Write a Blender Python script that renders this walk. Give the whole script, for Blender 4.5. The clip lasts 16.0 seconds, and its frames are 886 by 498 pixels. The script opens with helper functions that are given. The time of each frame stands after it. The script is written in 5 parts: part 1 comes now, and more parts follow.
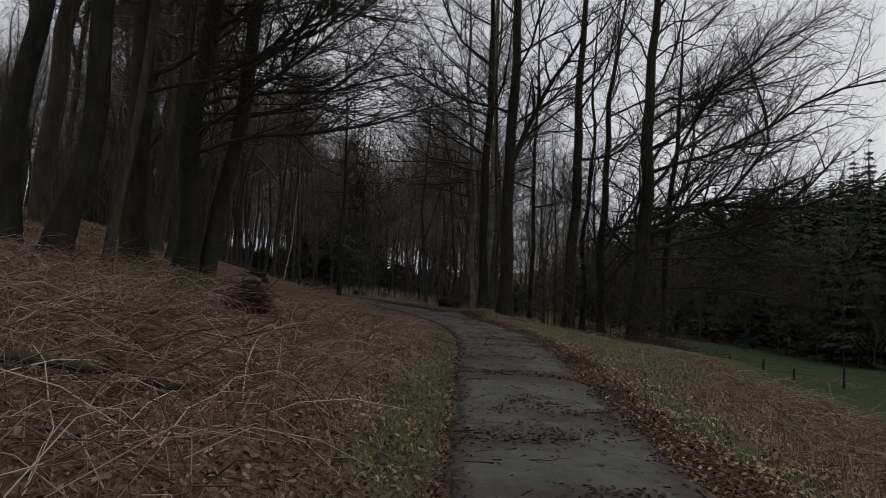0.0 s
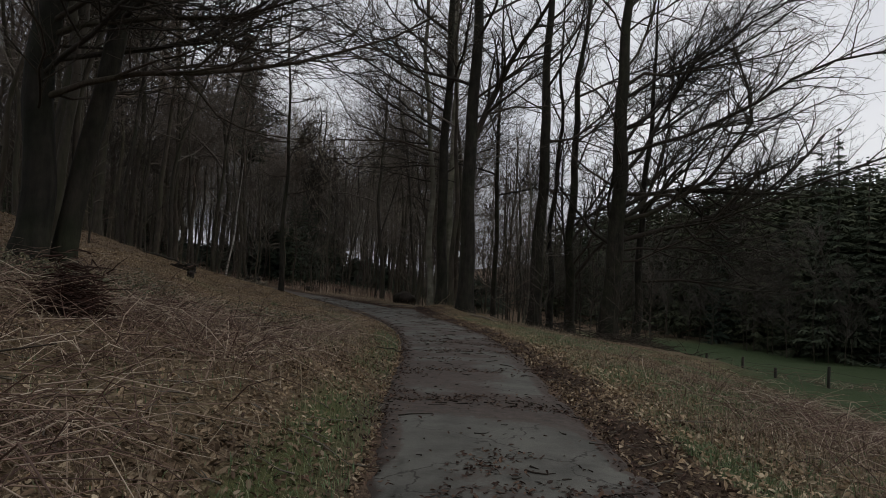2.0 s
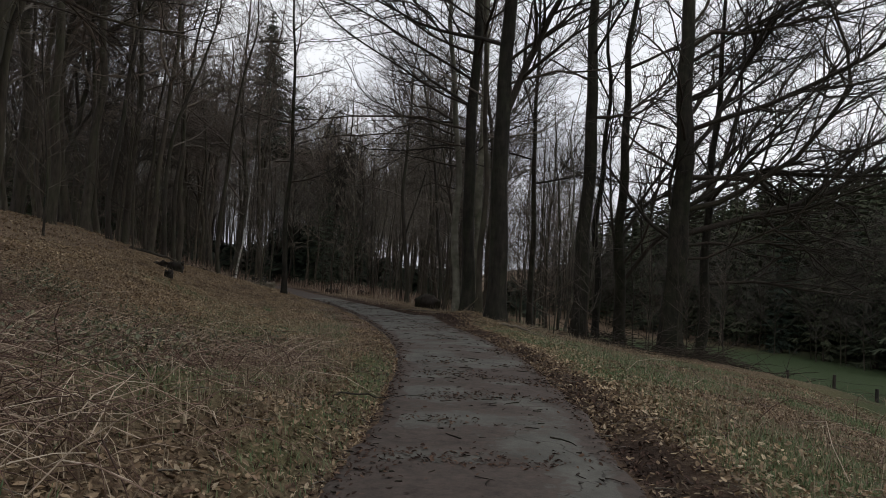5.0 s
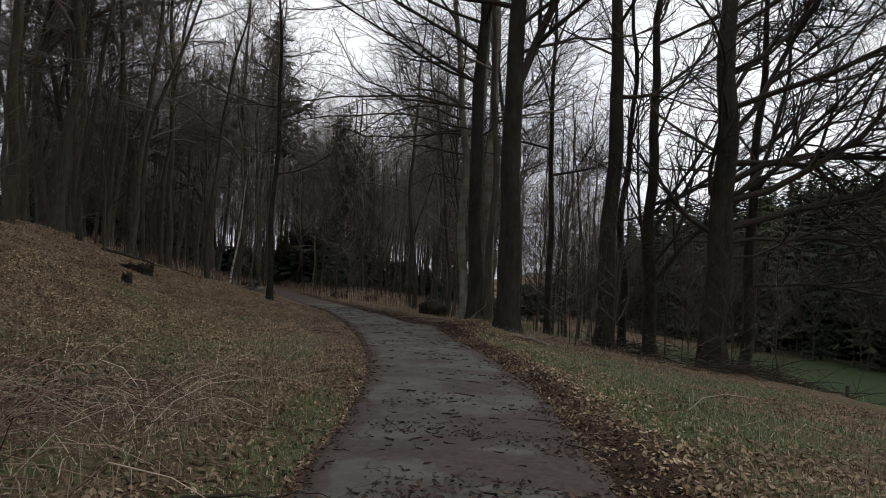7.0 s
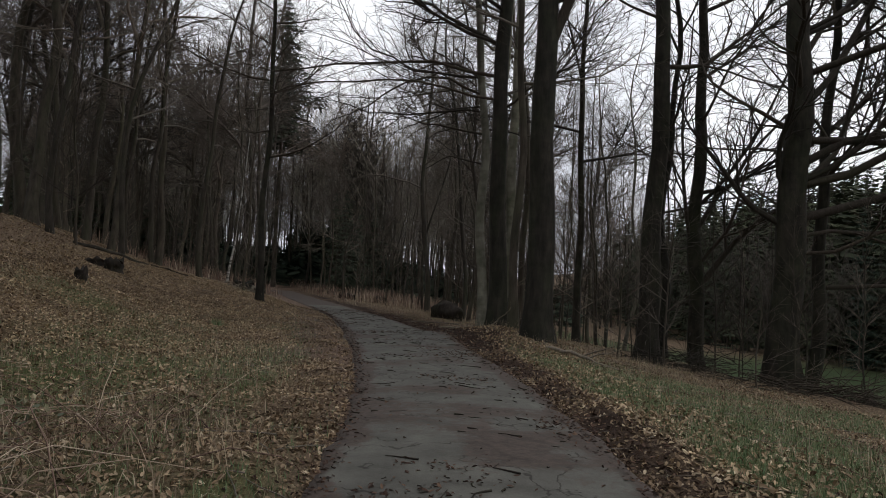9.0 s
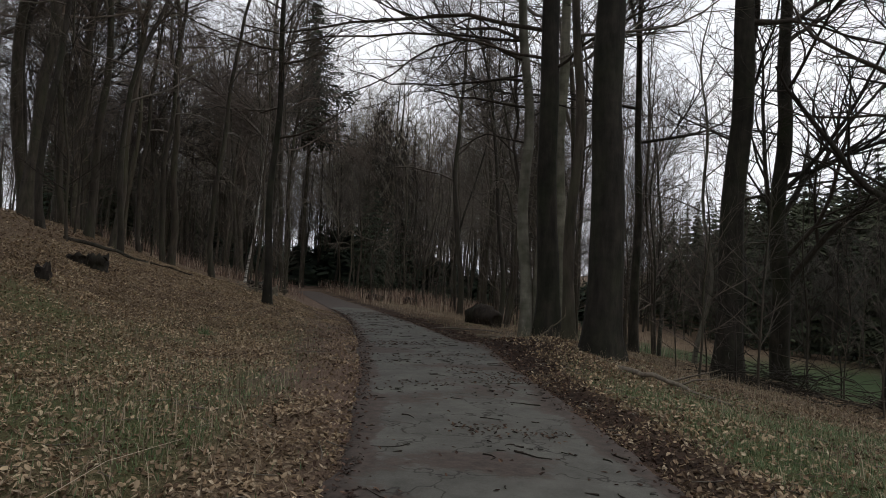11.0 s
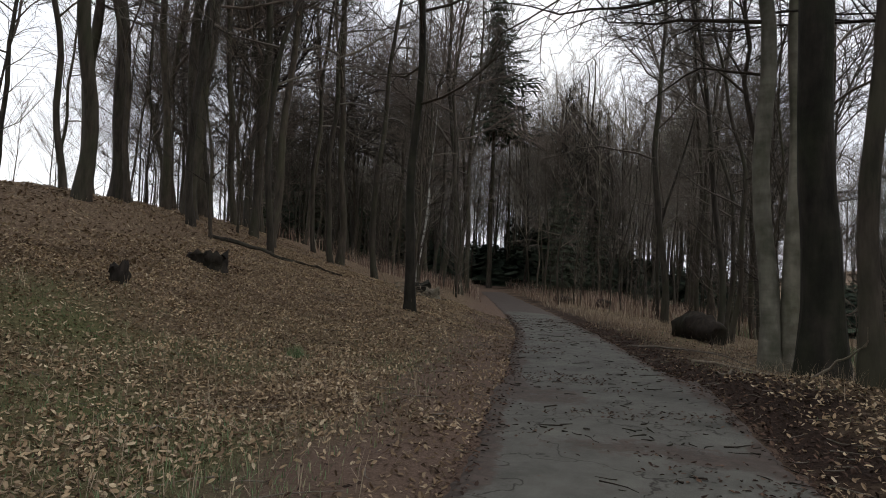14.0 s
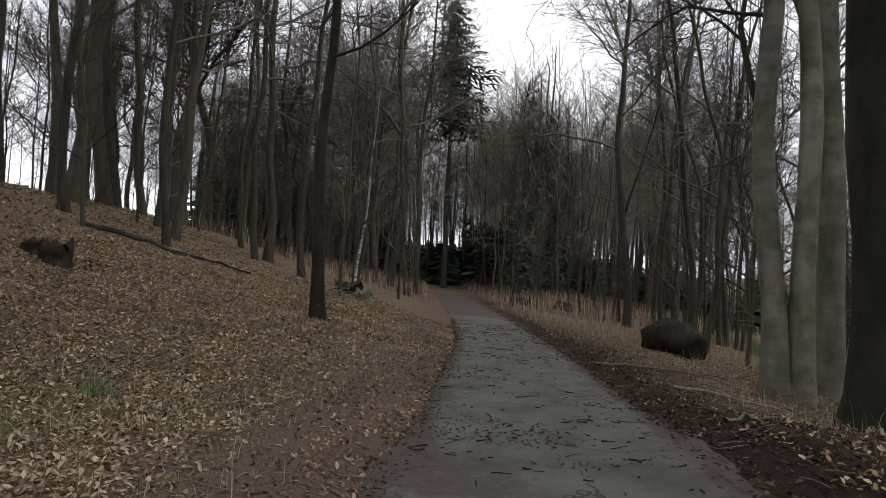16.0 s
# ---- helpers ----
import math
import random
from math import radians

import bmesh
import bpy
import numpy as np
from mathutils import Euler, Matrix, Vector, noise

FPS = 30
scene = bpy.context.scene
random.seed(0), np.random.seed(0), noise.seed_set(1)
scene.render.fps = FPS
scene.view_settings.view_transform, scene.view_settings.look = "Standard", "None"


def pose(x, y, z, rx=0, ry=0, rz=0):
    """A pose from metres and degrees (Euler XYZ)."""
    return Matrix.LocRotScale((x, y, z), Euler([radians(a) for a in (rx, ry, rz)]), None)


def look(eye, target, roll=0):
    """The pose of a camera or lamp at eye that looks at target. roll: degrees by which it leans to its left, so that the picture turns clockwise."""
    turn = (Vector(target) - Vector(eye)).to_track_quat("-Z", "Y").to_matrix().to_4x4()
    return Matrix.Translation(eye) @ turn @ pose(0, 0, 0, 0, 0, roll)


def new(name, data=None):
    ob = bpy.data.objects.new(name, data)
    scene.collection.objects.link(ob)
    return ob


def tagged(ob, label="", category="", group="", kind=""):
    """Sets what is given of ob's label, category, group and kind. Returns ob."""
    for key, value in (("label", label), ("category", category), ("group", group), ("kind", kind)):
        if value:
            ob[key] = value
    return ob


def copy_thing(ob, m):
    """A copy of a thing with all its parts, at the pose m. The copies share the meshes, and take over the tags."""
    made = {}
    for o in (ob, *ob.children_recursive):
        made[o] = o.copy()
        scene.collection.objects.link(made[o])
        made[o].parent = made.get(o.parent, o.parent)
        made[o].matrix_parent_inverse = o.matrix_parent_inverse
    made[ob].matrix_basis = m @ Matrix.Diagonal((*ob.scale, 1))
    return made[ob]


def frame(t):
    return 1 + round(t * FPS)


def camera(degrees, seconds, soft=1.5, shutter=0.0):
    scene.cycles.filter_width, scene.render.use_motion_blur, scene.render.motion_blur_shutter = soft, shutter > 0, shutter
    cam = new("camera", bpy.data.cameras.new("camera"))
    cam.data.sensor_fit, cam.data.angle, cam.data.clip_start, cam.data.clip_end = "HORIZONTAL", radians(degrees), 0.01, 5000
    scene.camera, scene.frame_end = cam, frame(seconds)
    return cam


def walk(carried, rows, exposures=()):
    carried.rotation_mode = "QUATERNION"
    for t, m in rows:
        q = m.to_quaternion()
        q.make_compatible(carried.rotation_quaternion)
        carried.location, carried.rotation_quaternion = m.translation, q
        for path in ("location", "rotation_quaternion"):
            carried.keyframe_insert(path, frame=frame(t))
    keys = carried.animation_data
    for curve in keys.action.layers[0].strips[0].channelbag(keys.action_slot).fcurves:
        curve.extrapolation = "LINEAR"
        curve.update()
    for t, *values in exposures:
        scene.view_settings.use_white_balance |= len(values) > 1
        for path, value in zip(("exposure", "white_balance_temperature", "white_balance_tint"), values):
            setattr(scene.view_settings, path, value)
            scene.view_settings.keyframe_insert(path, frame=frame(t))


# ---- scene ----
cam = camera(70.5, 16.0, 0.9)
METRES, EYE, TILT, LEAN, TURN = 26.8, 1.5, 0.0, 0.0, 0.0
ROWS = [
    (0.0, 0.0, 0.0, 0.0, -0.14, 3.28, -2.45),
    (0.5, 0.0037, 0.0336, -0.0009, 0.28, 3.2, -2.32),
    (1.0, 0.0057, 0.0661, -0.0019, 0.32, 3.09, -2.3),
    (1.5, 0.0126, 0.099, -0.0043, -1.26, 3.07, -2.22),
    (2.0, 0.0166, 0.1314, -0.0039, -3.54, 3.06, -2.25),
    (2.5, 0.0233, 0.1616, -0.0053, -5.2, 3.13, -2.24),
    (3.0, 0.0296, 0.1947, -0.0051, -5.37, 3.04, -2.23),
    (3.5, 0.0339, 0.2246, -0.0058, -5.59, 3.11, -2.32),
    (4.0, 0.0342, 0.2557, -0.0044, -4.77, 3.1, -2.46),
    (4.5, 0.0354, 0.2833, -0.0035, -1.41, 3.01, -2.56),
    (7.0, 0.0576, 0.4387, -0.0026, 1.17, 3.34, -2.13),
    (7.5, 0.058, 0.4705, -0.0038, 3.77, 3.3, -2.15),
    (8.0, 0.0579, 0.502, -0.0043, 1.99, 3.44, -2.27),
    (8.5, 0.0543, 0.5343, -0.0043, 0.86, 3.44, -2.34),
    (9.0, 0.0527, 0.5667, -0.0051, 2.42, 3.45, -2.45),
    (9.5, 0.0495, 0.5996, -0.0051, 4.1, 3.39, -2.48),
    (12.0, 0.0418, 0.7491, -0.0045, 7.56, 3.42, -2.44),
    (12.5, 0.0398, 0.7798, -0.0033, 11.64, 3.23, -2.33),
    (13.0, 0.0363, 0.8092, -0.0031, 16.19, 3.0, -2.36),
    (13.5, 0.0343, 0.8389, -0.0031, 20.44, 2.78, -2.27),
    (14.0, 0.0315, 0.87, -0.0026, 23.28, 2.61, -2.27),
    (14.5, 0.0283, 0.9008, -0.0027, 21.68, 2.67, -2.27),
    (15.0, 0.0226, 0.9319, -0.0026, 20.68, 2.72, -2.32),
    (15.5, 0.0185, 0.9606, -0.0028, 20.02, 2.84, -2.47),
    (16.0, 0.0133, 0.9926, -0.0022, 19.69, 2.76, -2.56),
]
walk(cam, [(t, pose(0, 0, EYE, TILT, LEAN, TURN) @ pose(METRES * x, METRES * y, METRES * z, 90 + pitch, roll, yaw)) for t, x, y, z, yaw, pitch, roll in ROWS],
     exposures=[(0.0, -0.5), (3.0, -0.16), (8.0, 0.15), (12.5, 0.18), (16.0, 0.75)])

# ---- world, sun ----
SUN_EL, SUN_AZ = 38.0, 70.0
world = bpy.data.worlds.new("overcast_sky")
scene.world = world
world.use_nodes = True
wn, wl = world.node_tree.nodes, world.node_tree.links
wn.clear()
w_out = wn.new("ShaderNodeOutputWorld")
w_bg = wn.new("ShaderNodeBackground")
w_sky = wn.new("ShaderNodeTexSky")
w_sky.sky_type = "NISHITA"
w_sky.sun_disc = False
w_sky.sun_elevation, w_sky.sun_rotation = radians(SUN_EL), radians(SUN_AZ)
w_sky.dust_density, w_sky.air_density = 4.0, 1.0
w_gain = wn.new("ShaderNodeMix")
w_gain.data_type, w_gain.blend_type = "RGBA", "MULTIPLY"
w_gain.inputs[0].default_value = 1.0
w_gain.inputs[7].default_value = (0.10, 0.10, 0.10, 1)
w_geo = wn.new("ShaderNodeTexCoord")
w_noise = wn.new("ShaderNodeTexNoise")
w_noise.inputs["Scale"].default_value = 2.2
w_noise.inputs["Detail"].default_value = 6.0
w_ramp = wn.new("ShaderNodeValToRGB")
w_ramp.color_ramp.elements[0].position, w_ramp.color_ramp.elements[0].color = 0.3, (0.66, 0.68, 0.76, 1)
w_ramp.color_ramp.elements[1].position, w_ramp.color_ramp.elements[1].color = 0.62, (0.93, 0.94, 0.97, 1)
w_mix = wn.new("ShaderNodeMix")
w_mix.data_type = "RGBA"
w_mix.inputs[0].default_value = 0.9
wl.new(w_geo.outputs["Generated"], w_noise.inputs["Vector"])
wl.new(w_noise.outputs["Fac"], w_ramp.inputs["Fac"])
wl.new(w_sky.outputs[0], w_gain.inputs[6])
wl.new(w_gain.outputs[2], w_mix.inputs[6])
wl.new(w_ramp.outputs[0], w_mix.inputs[7])
wl.new(w_mix.outputs[2], w_bg.inputs["Color"])
w_bg.inputs["Strength"].default_value = 1.1
wl.new(w_bg.outputs[0], w_out.inputs[0])

sun = new("sun", bpy.data.lights.new("sun", "SUN"))
sun.data.energy, sun.data.angle, sun.data.color = 0.5, radians(30), (1.0, 0.97, 0.92)
sun.matrix_world = look((30, 10, 25), (0, 10, 0))

# ---- small tools ----
LAT = np.random.RandomState(7).rand(256, 256)


def vnoise(x, y, scale=1.0, octaves=3):
    """Smooth value noise, -1 to 1, over arrays of places."""
    x, y = np.asarray(x, float) / scale, np.asarray(y, float) / scale
    total, amp, norm = 0.0, 1.0, 0.0
    for k in range(octaves):
        xi, yi = np.floor(x), np.floor(y)
        fx, fy = x - xi, y - yi
        fx, fy = fx * fx * (3 - 2 * fx), fy * fy * (3 - 2 * fy)
        a, b = xi.astype(int) % 256, yi.astype(int) % 256
        a1, b1 = (a + 1) % 256, (b + 1) % 256
        v = (LAT[a, b] * (1 - fx) + LAT[a1, b] * fx) * (1 - fy) + (LAT[a, b1] * (1 - fx) + LAT[a1, b1] * fx) * fy
        total, norm = total + amp * (2 * v - 1), norm + amp
        x, y, amp = x * 2.03 + 17.3, y * 2.03 + 5.1, amp * 0.5
    return total / norm


def step(v, a, b):
    u = np.clip((np.asarray(v, float) - a) / (b - a), 0, 1)
    return u * u * (3 - 2 * u)


# ---- the lie of the land ----
WAY_Y = [-60, 0, 5, 10, 15, 20, 24, 28, 32, 36, 40, 46, 57, 66, 75, 90, 130]
WAY_X = [-1.0, 0.85, 1.08, 1.36, 1.6, 1.6, 1.15, 0.4, -0.55, -1.65, -2.85, -5.0, -9.2, -12.8, -16.5, -22, -36]
FINE_Y = np.arange(-60, 130, 0.25)
FINE_X = np.convolve(np.pad(np.interp(FINE_Y, WAY_Y, WAY_X), 8, mode="edge"), np.ones(17) / 17, "valid")


def way_x(y):
    return np.interp(y, FINE_Y, FINE_X)


def half_width(y):
    return np.interp(y, [0, 6, 9, 13, 18, 22, 29, 35, 41, 60], [0.99, 1.01, 1.06, 1.14, 1.16, 1.24, 1.35, 1.32, 1.24, 1.2])


def land(x, y, rough=True):
    """Height of the ground."""
    x, y = np.asarray(x, float), np.asarray(y, float)
    c, h = way_x(y), half_width(y)
    l, r = np.maximum(c - h - x, 0), np.maximum(x - c - h, 0)
    base = np.interp(y, [-60, 48, 60, 85, 110, 150, 400, 900], [0, 0, 0.05, 0.35, 1.0, 2.2, 5, 10])
    # the bank: hard by the way at the start, then set back, then close again
    near = np.interp(l, [0, 0.25, 1.2, 6.5, 14, 25, 60, 110, 220, 600], [0, 0.06, 0.46, 1.38, 3.5, 4.4, 4.8, 6, 14, 30])
    mid = np.interp(l, [0, 1.5, 3.4, 5, 7.5, 12, 15, 25, 60, 110, 220, 600], [0, 0.03, 0.06, 0.38, 1.3, 2.75, 3.6, 4.4, 4.8, 6, 14, 30])
    far = np.interp(l, [0, 0.8, 2.7, 4, 8, 10.5, 13, 16, 25, 60, 110, 220, 600], [0, 0.05, 0.58, 0.9, 1.75, 2.5, 3.35, 4.0, 4.4, 4.8, 6, 14, 30])
    a, b = step(y, 11, 20), step(y, 31.5, 37.5)
    left = near * (1 - a) + (mid * (1 - b) + far * b) * a
    left = left * (1 - 0.45 * step(y, 52, 80) * (1 - step(l, 30, 90)))
    # the verge drops away at once at the start, further on it is nearly level as far as the beeches
    fall = np.interp(r, [0, 1.5, 5, 8, 10.6, 12, 14, 18, 24, 55, 70, 140, 400, 800], [0, 0.0, -0.52, -0.92, -1.15, -1.7, -2.5, -3.0, -3.3, -4.3, -1.5, 13, 42, 70])
    steep = np.interp(r, [0, 1.5, 3.5, 6.5, 9.5, 12, 15, 18, 24, 55, 70, 140, 400, 800], [0, -0.02, -0.3, -1.05, -1.95, -2.55, -3.0, -3.2, -3.4, -4.3, -1.5, 13, 42, 70])
    early = 1 - step(y, 15, 27)
    fall = fall * (1 - early) + steep * early
    fall = fall * (1 - 0.6 * step(y, 52, 75) * (1 - step(r, 15, 35)))
    z = base + left + fall + 0.36 * np.exp(-((x - 2.7) ** 2 + (y - 32.0) ** 2) / 4.5)
    l_r = step(y, 36, 40) * (1 - step(y, 55, 65)) * step(r, 0.8, 2.5) * (1 - step(r, 8, 14))
    z = z + 0.2 * l_r
    if rough:
        off = step(l + r, 0.1, 1.2)
        z = z + off * (0.05 * vnoise(x, y, 1.1, 3) + 0.10 * vnoise(x + 40, y, 4.0, 2) + 0.25 * step(l + r, 6, 20) * vnoise(x, y, 9.0, 2))
        z = z - 0.035 * (1 - step(l + r, 0.0, 0.5)) + 0.06 * step(l + r, 0.1, 0.5) * (1 - step(l + r, 0.5, 1.3)) * (0.5 + vnoise(x, y, 0.8, 2))
    return z


def road_z(x, y):
    s = (x - way_x(y)) / half_width(y)
    return land(x, y, False) + 0.03 * (1 - s * s) + 0.012 + 0.012 * vnoise(x, y, 0.7, 2)


def gz(x, y):
    return float(land(x, y))


def offsets(x, y):
    c, h = way_x(y), half_width(y)
    return np.maximum(c - h - x, 0), np.maximum(x - c - h, 0)


def grassy(x, y):
    """How much green grass grows there, 0 to 1."""
    l, r = offsets(x, y)
    n = vnoise(x, y, 1.7, 3)
    g_right = step(r, 0.5, 1.1) * (1 - step(r, 7, 12)) * np.interp(y, [0, 6, 9, 12, 24, 28, 31], [0.12, 0.16, 0.3, 0.85, 0.95, 0.45, 0.08])
    strip = step(l, 0.02, 0.12) * (1 - step(l, 0.45, 0.85)) * np.interp(y, [0, 6, 15, 20, 24], [0.8, 1.3, 1.2, 0.6, 0])
    verge = step(r, 0.55, 0.75) * (1 - step(r, 0.95, 1.3)) * np.interp(y, [0, 9, 13], [1.1, 1.1, 0])
    g_left = step(l, 0.5, 1.3) * (1 - step(l, 3.5, 6)) * np.interp(y, [0, 10, 14, 18, 26, 31, 36], [0.08, 0.12, 0.5, 0.8, 0.85, 0.35, 0.05])
    moss = 0.9 * np.exp(-((x + 6.6) ** 2 / 3.5 + (y - 29.2) ** 2 / 4.0)) + 0.6 * np.exp(-((x + 5.6) ** 2 / 1.5 + (y - 32.6) ** 2 / 1.2))
    g_left = np.maximum(g_left, moss)
    field = step(r, 14, 17) * (1 - step(y, 60, 75)) * 1.0
    return np.clip((np.maximum(np.maximum(np.maximum(g_right, verge), strip), np.maximum(g_left, field))) * (0.7 + 1.3 * n), 0, 1)


def soily(x, y):
    """How much bare dark soil and rotted litter shows, 0 to 1."""
    l, r = offsets(x, y)
    n = vnoise(x + 9, y + 3, 0.9, 3)
    right = (1 - step(r, 0.35, 1.0)) * np.interp(y, [0, 22, 27, 45], [0.8, 0.85, 1, 1]) + step(y, 27, 31) * (1 - step(r, 0.9, 2.0)) * 0.9
    left = (1 - step(l, 0.1, 0.45)) * 0.5 + step(y, 23, 27) * (1 - step(l, 0.9, 2.1)) * 0.95
    return np.clip(np.where(r > 0, right, left) * (0.85 + 0.6 * n), 0, 1)


# ---- materials ----
def material(name, rough=0.9, spec=0.25):
    m = bpy.data.materials.new(name)
    m.use_nodes = True
    nt = m.node_tree
    b = nt.nodes["Principled BSDF"]
    b.inputs["Roughness"].default_value = rough
    b.inputs["Specular IOR Level"].default_value = spec
    return m, nt, b


def node(nt, kind, **values):
    n = nt.nodes.new(kind)
    for k, v in values.items():
        n.inputs[k.replace("_", " ")].default_value = v
    return n


def ramp(nt, fac, stops):
    r = nt.nodes.new("ShaderNodeValToRGB")
    e = r.color_ramp.elements
    while len(e) < len(stops):
        e.new(0.5)
    for k, (p, c) in zip(e, stops):
        k.position, k.color = p, (*c, 1)
    nt.links.new(fac, r.inputs["Fac"])
    return r.outputs["Color"]


def mixed(nt, fac, a, b, blend="MIX"):
    m = nt.nodes.new("ShaderNodeMix")
    m.data_type, m.blend_type = "RGBA", blend
    for sock, v in ((m.inputs[0], fac), (m.inputs[6], a), (m.inputs[7], b)):
        if isinstance(v, (int, float)):
            sock.default_value = v
        elif isinstance(v, tuple):
            sock.default_value = (*v, 1)
        else:
            nt.links.new(v, sock)
    return m.outputs[2]


def noise_at(nt, scale, detail=5.0, stretch=None, rough=0.6):
    tc = nt.nodes.new("ShaderNodeNewGeometry")
    out = tc.outputs["Position"]
    if stretch:
        mp = nt.nodes.new("ShaderNodeMapping")
        mp.inputs["Scale"].default_value = stretch
        nt.links.new(out, mp.inputs["Vector"])
        out = mp.outputs["Vector"]
    n = node(nt, "ShaderNodeTexNoise", Scale=scale, Detail=detail, Roughness=rough)
    nt.links.new(out, n.inputs["Vector"])
    return n.outputs["Fac"]


def bumped(nt, b, height, strength=0.5, distance=0.02):
    k = node(nt, "ShaderNodeBump", Strength=strength, Distance=distance)
    nt.links.new(height, k.inputs["Height"])
    nt.links.new(k.outputs["Normal"], b.inputs["Normal"])


def attribute(nt, name):
    a = nt.nodes.new("ShaderNodeAttribute")
    a.attribute_name = name
    return a.outputs["Fac"]


def make_bark(name, dark, light, algae, grain=7.0, bands=0.0):
    m, nt, b = material(name, 0.85, 0.2)
    streak = noise_at(nt, grain, 6, (1, 1, 0.22))
    blotch = noise_at(nt, 1.3, 4, (1, 1, 0.5))
    col = ramp(nt, streak, [(0.3, dark), (0.72, light)])
    green = ramp(nt, blotch, [(0.45, (0, 0, 0)), (0.7, (1, 1, 1))])
    col = mixed(nt, green, col, mixed(nt, 0.6, col, algae))
    if bands:
        rings = ramp(nt, noise_at(nt, 1.0, 5, (0.6, 0.6, 9.0)), [(0.38, (0.55, 0.55, 0.52)), (0.56, (1.05, 1.05, 1.05))])
        col = mixed(nt, bands, col, mixed(nt, 1.0, col, rings, "MULTIPLY"))
        spots_ = ramp(nt, noise_at(nt, 2.4, 5), [(0.36, (0.62, 0.64, 0.58)), (0.6, (1.1, 1.08, 1.05))])
        col = mixed(nt, 1.0, col, spots_, "MULTIPLY")
    info = nt.nodes.new("ShaderNodeObjectInfo")
    tint = ramp(nt, info.outputs["Random"], [(0.0, (0.7, 0.7, 0.72)), (1.0, (1.2, 1.15, 1.1))])
    nt.links.new(mixed(nt, 1.0, col, tint, "MULTIPLY"), b.inputs["Base Color"])
    bumped(nt, b, streak, 0.7, 0.03)
    return m


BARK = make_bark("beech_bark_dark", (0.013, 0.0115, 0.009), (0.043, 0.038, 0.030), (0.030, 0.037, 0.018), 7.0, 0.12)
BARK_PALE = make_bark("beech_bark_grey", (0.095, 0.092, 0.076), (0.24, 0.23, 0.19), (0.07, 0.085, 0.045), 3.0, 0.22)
BARK_BROWN = make_bark("woodland_bark", (0.022, 0.019, 0.015), (0.078, 0.066, 0.052), (0.048, 0.054, 0.03))
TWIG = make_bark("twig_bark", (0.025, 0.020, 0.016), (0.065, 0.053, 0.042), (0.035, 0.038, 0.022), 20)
# Haze over the distant wood is painted into these two paler twig colours.
HAZE_PALE_TWIG = make_bark("haze_pale_crown_twigs", (0.075, 0.065, 0.054), (0.16, 0.142, 0.12), (0.09, 0.09, 0.065), 20)
HAZE_GREY_TWIG = make_bark("haze_grey_twig_bark", (0.17, 0.155, 0.13), (0.3, 0.28, 0.24), (0.2, 0.2, 0.15), 20)
TWIG_RED = make_bark("reddish_twig_bark", (0.088, 0.073, 0.061), (0.19, 0.16, 0.135), (0.075, 0.065, 0.05), 20)
DEAD_WOOD = make_bark("dead_wood", (0.10, 0.085, 0.068), (0.24, 0.21, 0.17), (0.10, 0.10, 0.06), 14)
ROTTEN = make_bark("rotten_wood", (0.010, 0.008, 0.006), (0.04, 0.031, 0.024), (0.018, 0.024, 0.010), 9)
BRACKEN = make_bark("dead_bracken", (0.022, 0.010, 0.007), (0.075, 0.036, 0.024), (0.03, 0.02, 0.012), 14)
POST_WOOD = make_bark("fence_wood", (0.03, 0.026, 0.022), (0.08, 0.07, 0.06), (0.04, 0.045, 0.03), 12)

m, nt, b = material("needles", 1.0, 0.03)
info = nt.nodes.new("ShaderNodeObjectInfo")
geo = nt.nodes.new("ShaderNodeNewGeometry")
# Needle greens are lifted to hold the haze over the far spruces.
c = ramp(nt, geo.outputs["Random Per Island"], [(0, (0.034, 0.043, 0.034)), (1, (0.082, 0.094, 0.068))])
t_ = ramp(nt, info.outputs["Random"], [(0, (0.7, 0.8, 0.8)), (1, (1.2, 1.1, 0.9))])
nt.links.new(mixed(nt, 1.0, c, t_, "MULTIPLY"), b.inputs["Base Color"])
NEEDLES = m

m, nt, b = material("dry_leaf", 0.75, 0.25)
geo = nt.nodes.new("ShaderNodeNewGeometry")
c = ramp(nt, geo.outputs["Random Per Island"], [(0, (0.11, 0.078, 0.052)), (0.3, (0.185, 0.134, 0.085)), (0.6, (0.26, 0.194, 0.124)), (0.85, (0.33, 0.265, 0.178)), (1, (0.42, 0.36, 0.262))])
patch = ramp(nt, noise_at(nt, 1.1, 5, rough=0.7), [(0.36, (0.42, 0.38, 0.36)), (0.62, (1.15, 1.1, 1.05))])
nt.links.new(mixed(nt, 1.0, c, patch, "MULTIPLY"), b.inputs["Base Color"])
LEAF = m

m, nt, b = material("pale_dry_leaf", 0.75, 0.25)
geo = nt.nodes.new("ShaderNodeNewGeometry")
c = ramp(nt, geo.outputs["Random Per Island"], [(0, (0.19, 0.135, 0.082)), (0.4, (0.32, 0.238, 0.147)), (0.8, (0.42, 0.335, 0.217)), (1, (0.50, 0.43, 0.305))])
patch = ramp(nt, noise_at(nt, 1.3, 5, rough=0.7), [(0.36, (0.5, 0.46, 0.43)), (0.6, (1.08, 1.05, 1.02))])
nt.links.new(mixed(nt, 1.0, c, patch, "MULTIPLY"), b.inputs["Base Color"])
PALE_LEAF = m

m, nt, b = material("dark_litter_leaf", 0.8, 0.2)
geo = nt.nodes.new("ShaderNodeNewGeometry")
c = ramp(nt, geo.outputs["Random Per Island"], [(0, (0.022, 0.014, 0.010)), (0.7, (0.060, 0.035, 0.025)), (1, (0.13, 0.08, 0.054))])
nt.links.new(c, b.inputs["Base Color"])
DARK_LEAF = m

